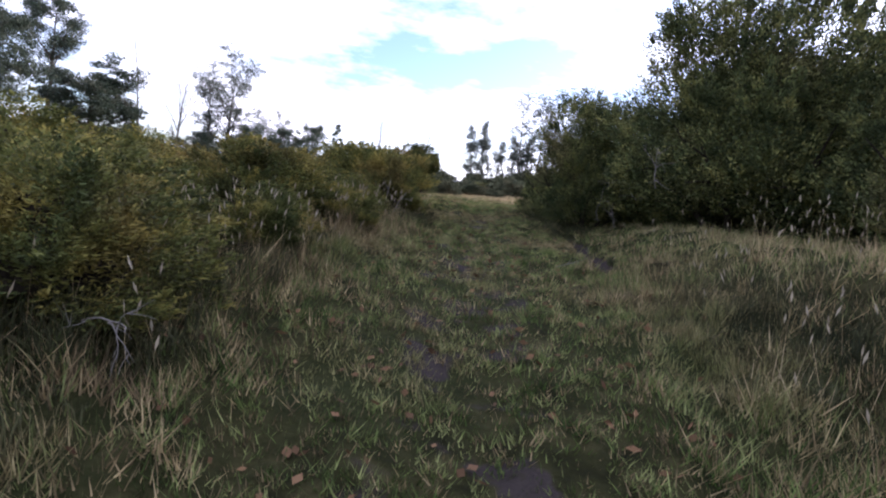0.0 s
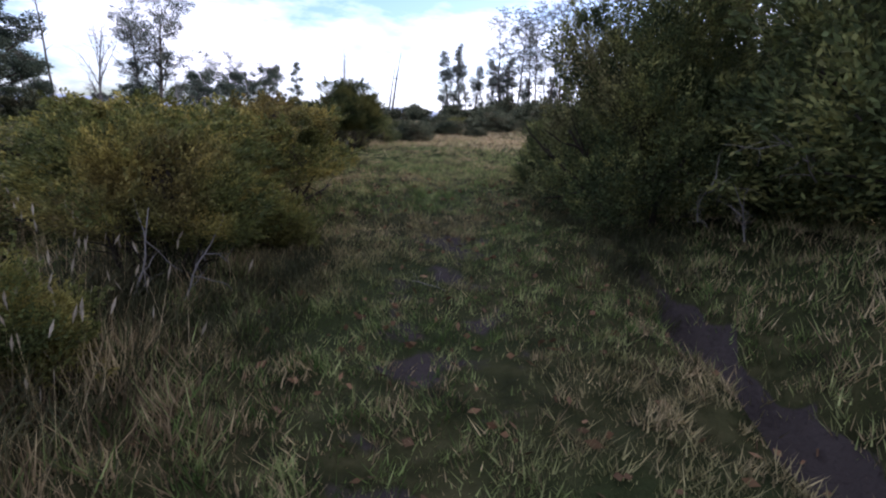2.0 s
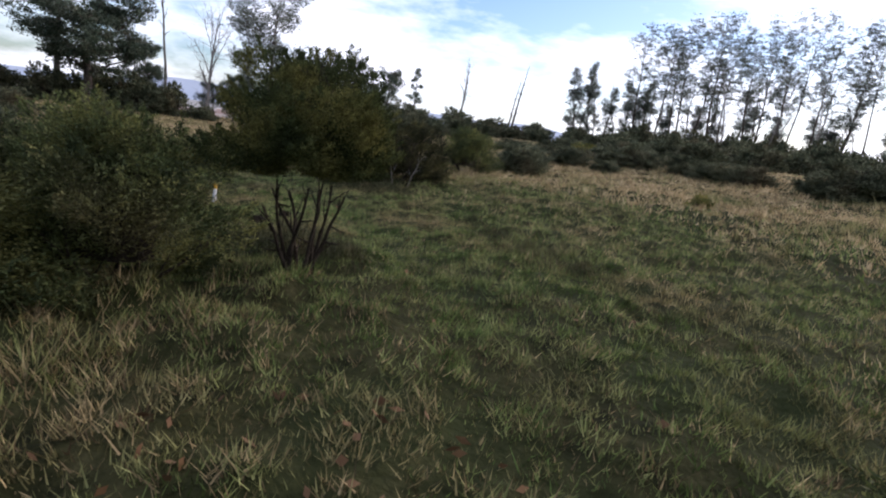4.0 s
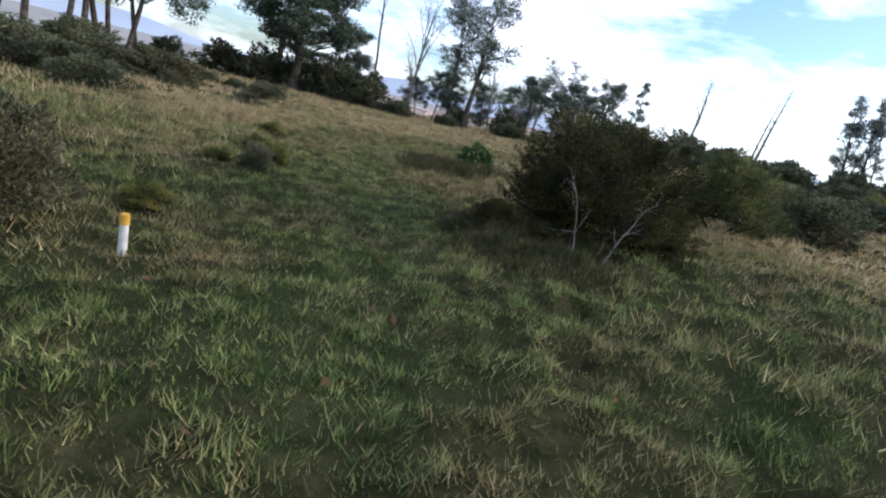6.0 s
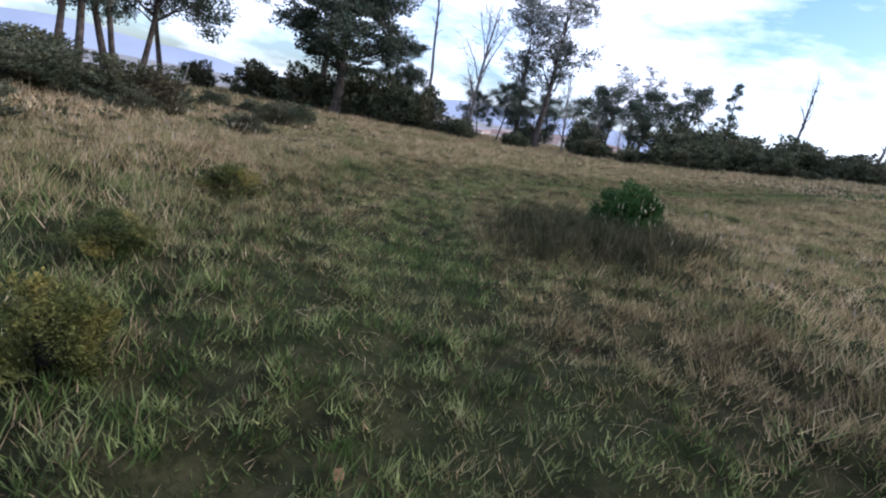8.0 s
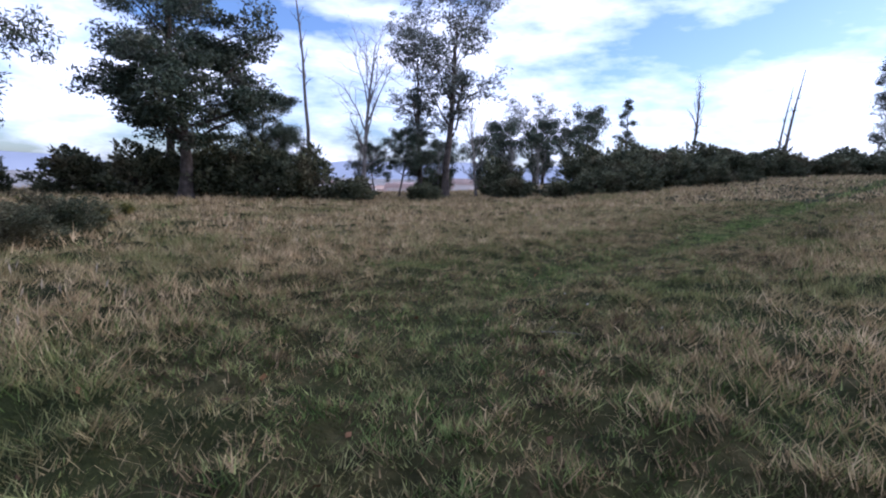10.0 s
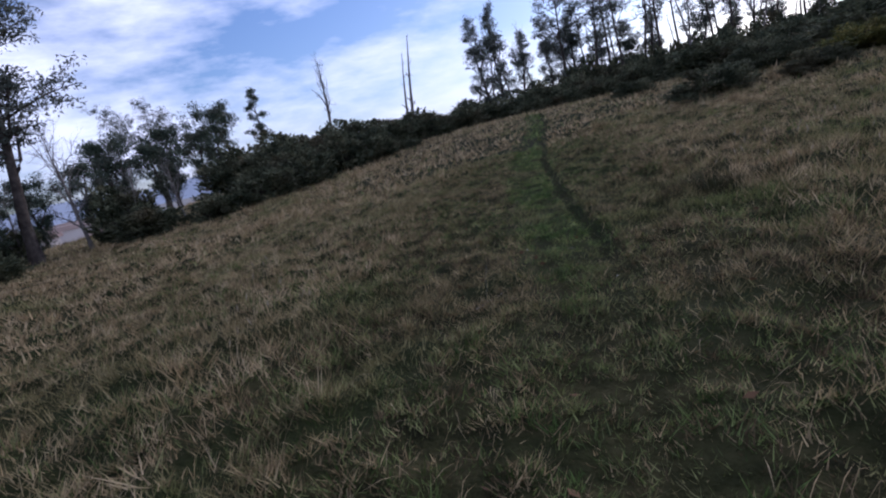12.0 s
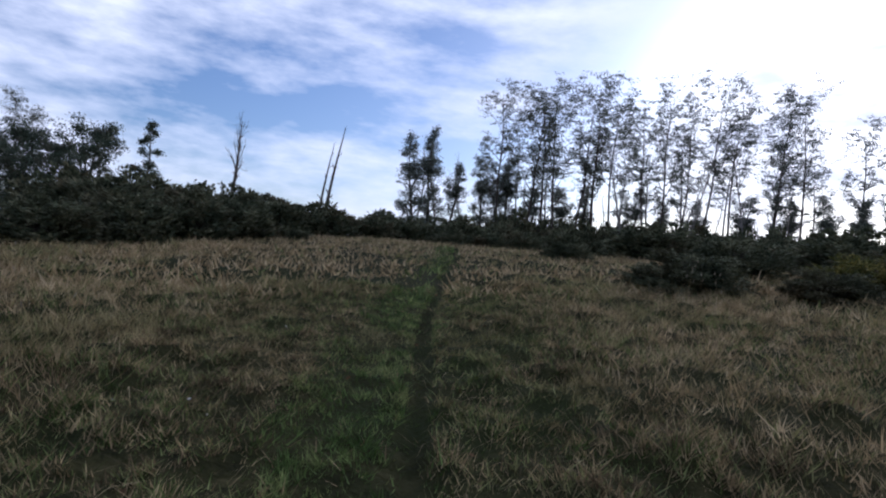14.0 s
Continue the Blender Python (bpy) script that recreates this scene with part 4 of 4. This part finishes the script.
# ---------------- small things ----------------
def marker_post(x, y):
    post = tagged(new("marker_post"), "short white post with a yellow top in grass", "post")
    bm = bmesh.new()
    bmesh.ops.create_cone(bm, cap_ends=True, segments=12, radius1=0.022, radius2=0.02, depth=0.24)
    bmesh.ops.bevel(bm, geom=[e for e in bm.edges if e.calc_face_angle(0) > 1.2], offset=0.003, segments=2, affect="EDGES")
    me = bpy.data.meshes.new("shaft")
    bm.to_mesh(me)
    bm.free()
    me.materials.append(M_POST)
    part("shaft", me, post).location = (0, 0, 0.08)
    bm = bmesh.new()
    bmesh.ops.create_cone(bm, cap_ends=True, segments=12, radius1=0.023, radius2=0.021, depth=0.06)
    bmesh.ops.bevel(bm, geom=[e for e in bm.edges if e.calc_face_angle(0) > 1.2], offset=0.004, segments=2, affect="EDGES")
    me = bpy.data.meshes.new("cap")
    bm.to_mesh(me)
    bm.free()
    me.materials.append(M_YELLOW)
    part("cap", me, post, "yellow painted top").location = (0, 0, 0.228)
    post.matrix_basis = pose(x, y, ground_z(x, y) - 0.015, 2, 3, 0) @ Matrix.Diagonal((1.15, 1.15, 1.05, 1))


marker_post(-4.08, 17.07)


def dead_branch(x, y, z, way, length, r, forks, label, mat=None, name="dead_branch"):
    thing = tagged(new(name), label, "branch")
    p, d = bent((0, 0, 0), way, length, 7, 0.13)
    part("stem", mesh_of("stem", *tube(p, np.linspace(r, r * 0.3, 8), 6), mat or M_DEAD, True), thing)
    for i in range(forks):
        q, dd = bent(p[rng.integers(1, 7)], d + rng.normal(size=3) * 0.75, length * rng.uniform(0.25, 0.55), 5, 0.2)
        pieces = [tube(q, np.linspace(r * 0.5, r * 0.12, 6), 5)]
        for _ in range(2):
            g, _ = bent(q[rng.integers(1, 5)], dd + rng.normal(size=3) * 0.8, length * 0.2, 3, 0.2)
            pieces.append(tube(g, np.linspace(r * 0.25, r * 0.08, 4), 4))
        part("twig", mesh_of("twig", *joined(pieces), mat or M_DEAD, True), thing)
    thing.matrix_basis = pose(x, y, ground_z(x, y) + z)


for x, y, z, way, ln, r, k in [(2.25, 9.0, 0.2, (-0.2, -0.3, 0.6), 0.5, 0.006, 7), (2.6, 8.3, 0.5, (-0.4, -0.4, 0.2), 0.6, 0.006, 8), (2.45, 8.7, 0.1, (-0.1, -0.3, 0.9), 0.45, 0.006, 7),
                              (-2.25, 20.05, 0.05, (0.3, 0.0, 1.0), 0.6, 0.007, 6), (-2.5, 19.95, 0.05, (-0.1, -0.1, 1.0), 0.55, 0.006, 5), (1.9, 5.5, 0.75, (-0.3, -0.5, 0.3), 0.5, 0.006, 5),
                              (-1.0, 7.3, 0.02, (0.15, -0.1, 0.9), 0.5, 0.007, 5), (-0.85, 7.5, 0.02, (0.25, 0.1, 0.9), 0.45, 0.006, 5), (-1.25, 1.95, 0.12, (0.5, -0.3, 0.25), 0.45, 0.005, 5), (-0.95, 8.0, 0.05, (0.1, -0.3, 0.9), 0.5, 0.008, 4), (-21.2, 27.7, 0, (-0.15, 0, 1), 1.0, 0.05, 2)]:
    dead_branch(x, y, z, way, ln, r, k, "bleached bare branch at the edge of a shrub")
for x, y, a, ln in [(1.0, 5.2, 0.5, 0.35), (-9.5, 32.0, 0.6, 0.45), (0.6, 15.1, 0.7, 0.3), (-9.0, 26.9, 0.1, 0.25), (0.2, 8.2, -0.3, 0.3), (-8.5, 32.9, 2.2, 0.25)]:
    dead_branch(x, y, 0.02, (math.cos(a), math.sin(a), 0.06), ln, 0.0028, 2, "thin pale stick lying in the grass", M_DEAD, "fallen_stick")


def dry_weed(x, y, tall, head=1.0):
    """A stalk with a tufted brown head."""
    thing = tagged(new("dry_weed"), "brown dried weed with a tufted flat head", "plant")
    p, _ = bent((0, 0, -0.02), (0.05, 0, 1), tall, 5, 0.06)
    part("stalk", mesh_of("stalk", *tube(p, np.linspace(0.006, 0.003, 6), 5), M_TWIG_CORE, True), thing)
    n = 260
    off = rng.normal(size=(n, 3)) * [0.06 * head, 0.06 * head, 0.025 * head]
    v, f = leaf_quads(p[-1] + off, unit(rng.normal(size=(n, 3)) + [0, 0, 0.5]), 0.03, 0.01)
    tagged(part("head", mesh_of("head", v, f, M_TWIG_CORE), thing), kind="stuff")
    thing.matrix_basis = pose(x, y, ground_z(x, y))


dry_weed(-7.08, 25.9, 0.36, 0.8)
dry_weed(-1.8, 14.6, 0.2, 0.4)
dry_weed(-1.95, 14.45, 0.2, 0.45)


def litter(n):
    x, y = near_trail(n, 0, 1.2)
    ok = y < 12
    ok |= rng.random(len(x)) < 0.08
    x, y = x[ok], y[ok]
    p = np.stack([x, y, height(x, y) + rng.uniform(0.01, 0.03, len(x))], 1)
    way = unit(rng.normal(size=(len(x), 3)) * [1, 1, 0.25])
    v, f = leaf_quads(p, way, rng.uniform(0.03, 0.07, len(x)), rng.uniform(0.015, 0.04, len(x)))
    tagged(new("leaf_litter", mesh_of("leaf_litter", v, f, M_LITTER)), "brown dead leaves scattered on the trail", "leaves", kind="stuff")


litter(4200)

# pale scraps lying in the grass
for x, y in [(-8.9, 27.6), (-9.2, 28.1), (-8.4, 27.5), (-8.95, 35.9), (-8.54, 35.8), (-8.63, 35.87), (-8.19, 37.8), (-8.6, 31.9), (-8.0, 30.6), (-8.85, 33.0)]:
    v, f = leaf_quads(np.array([[0, 0, 0.0]] * 3), unit(rng.normal(size=(3, 3)) * [1, 1, 0.3]), 0.022, 0.012)
    scrap = tagged(new("pale_leaf", mesh_of("pale_leaf", v, f, M_PALE)), "small pale dry leaf lying in the grass", "leaf")
    scrap.location = (x, y, ground_z(x, y) + 0.05)


# ---------------- the valley and its houses ----------------
def house(x, y, w, d, h, turn):
    thing = tagged(new("house"), "pale distant house with a flat red roof", "house", "town in the valley")
    def box(name, sx, sy, z0, z1, mat, parent):
        v = [(sx * a, sy * b, c) for c in (z0, z1) for a, b in ((-1, -1), (1, -1), (1, 1), (-1, 1))]
        f = [(0, 3, 2, 1), (4, 5, 6, 7), (0, 1, 5, 4), (1, 2, 6, 5), (2, 3, 7, 6), (3, 0, 4, 7)]
        return part(name, mesh_of(name, v, f, mat), parent)
    box("wall", w / 2, d / 2, -2, h, M_WALL, thing)
    box("roof", w / 2 + 0.4, d / 2 + 0.4, h, h + 0.8, M_ROOF, thing)
    for i in range(3):
        v = np.array([(-0.6, -0.06, -0.8), (0.6, -0.06, -0.8), (0.6, -0.06, 0.8), (-0.6, -0.06, 0.8)])
        part("window", mesh_of("window", v, [(0, 1, 2, 3)], M_WINDOW), thing).location = (w * (i - 1) * 0.3, -d / 2, h * 0.55)
    thing.matrix_basis = pose(x, y, ground_z(x, y), 0, 0, turn)


for i in range(60):
    far = rng.uniform(100, 300)
    b = radians(rng.uniform(22, 58))
    house(-8 - math.sin(b) * far, 24 + math.cos(b) * far, rng.uniform(6, 14), rng.uniform(6, 10), rng.uniform(3, 7), rng.uniform(15, 50))

ang = np.radians(np.linspace(-10, 100, 90))
ridge = 55 + 26 * np.sin(ang * 5.3) + 16 * np.sin(ang * 11 + 1) + 7 * np.sin(ang * 31)
dist = 2300.0
lo = np.stack([-np.sin(ang) * dist, np.cos(ang) * dist, np.full(90, -40.0)], 1)
hi = np.stack([-np.sin(ang) * (dist + 300), np.cos(ang) * (dist + 300), ridge], 1)
bk = np.stack([-np.sin(ang) * (dist + 700), np.cos(ang) * (dist + 700), np.full(90, -40.0)], 1)
i = np.arange(89)
fs = np.concatenate([np.stack([i, i + 1, i + 91, i + 90], 1), np.stack([i + 90, i + 91, i + 181, i + 180], 1)])
tagged(new("backdrop", mesh_of("backdrop", np.concatenate([lo, hi, bk]), fs, M_HAZED_HILL, True)), "hills across the valley with blue haze in their colour", "hills", kind="structure")
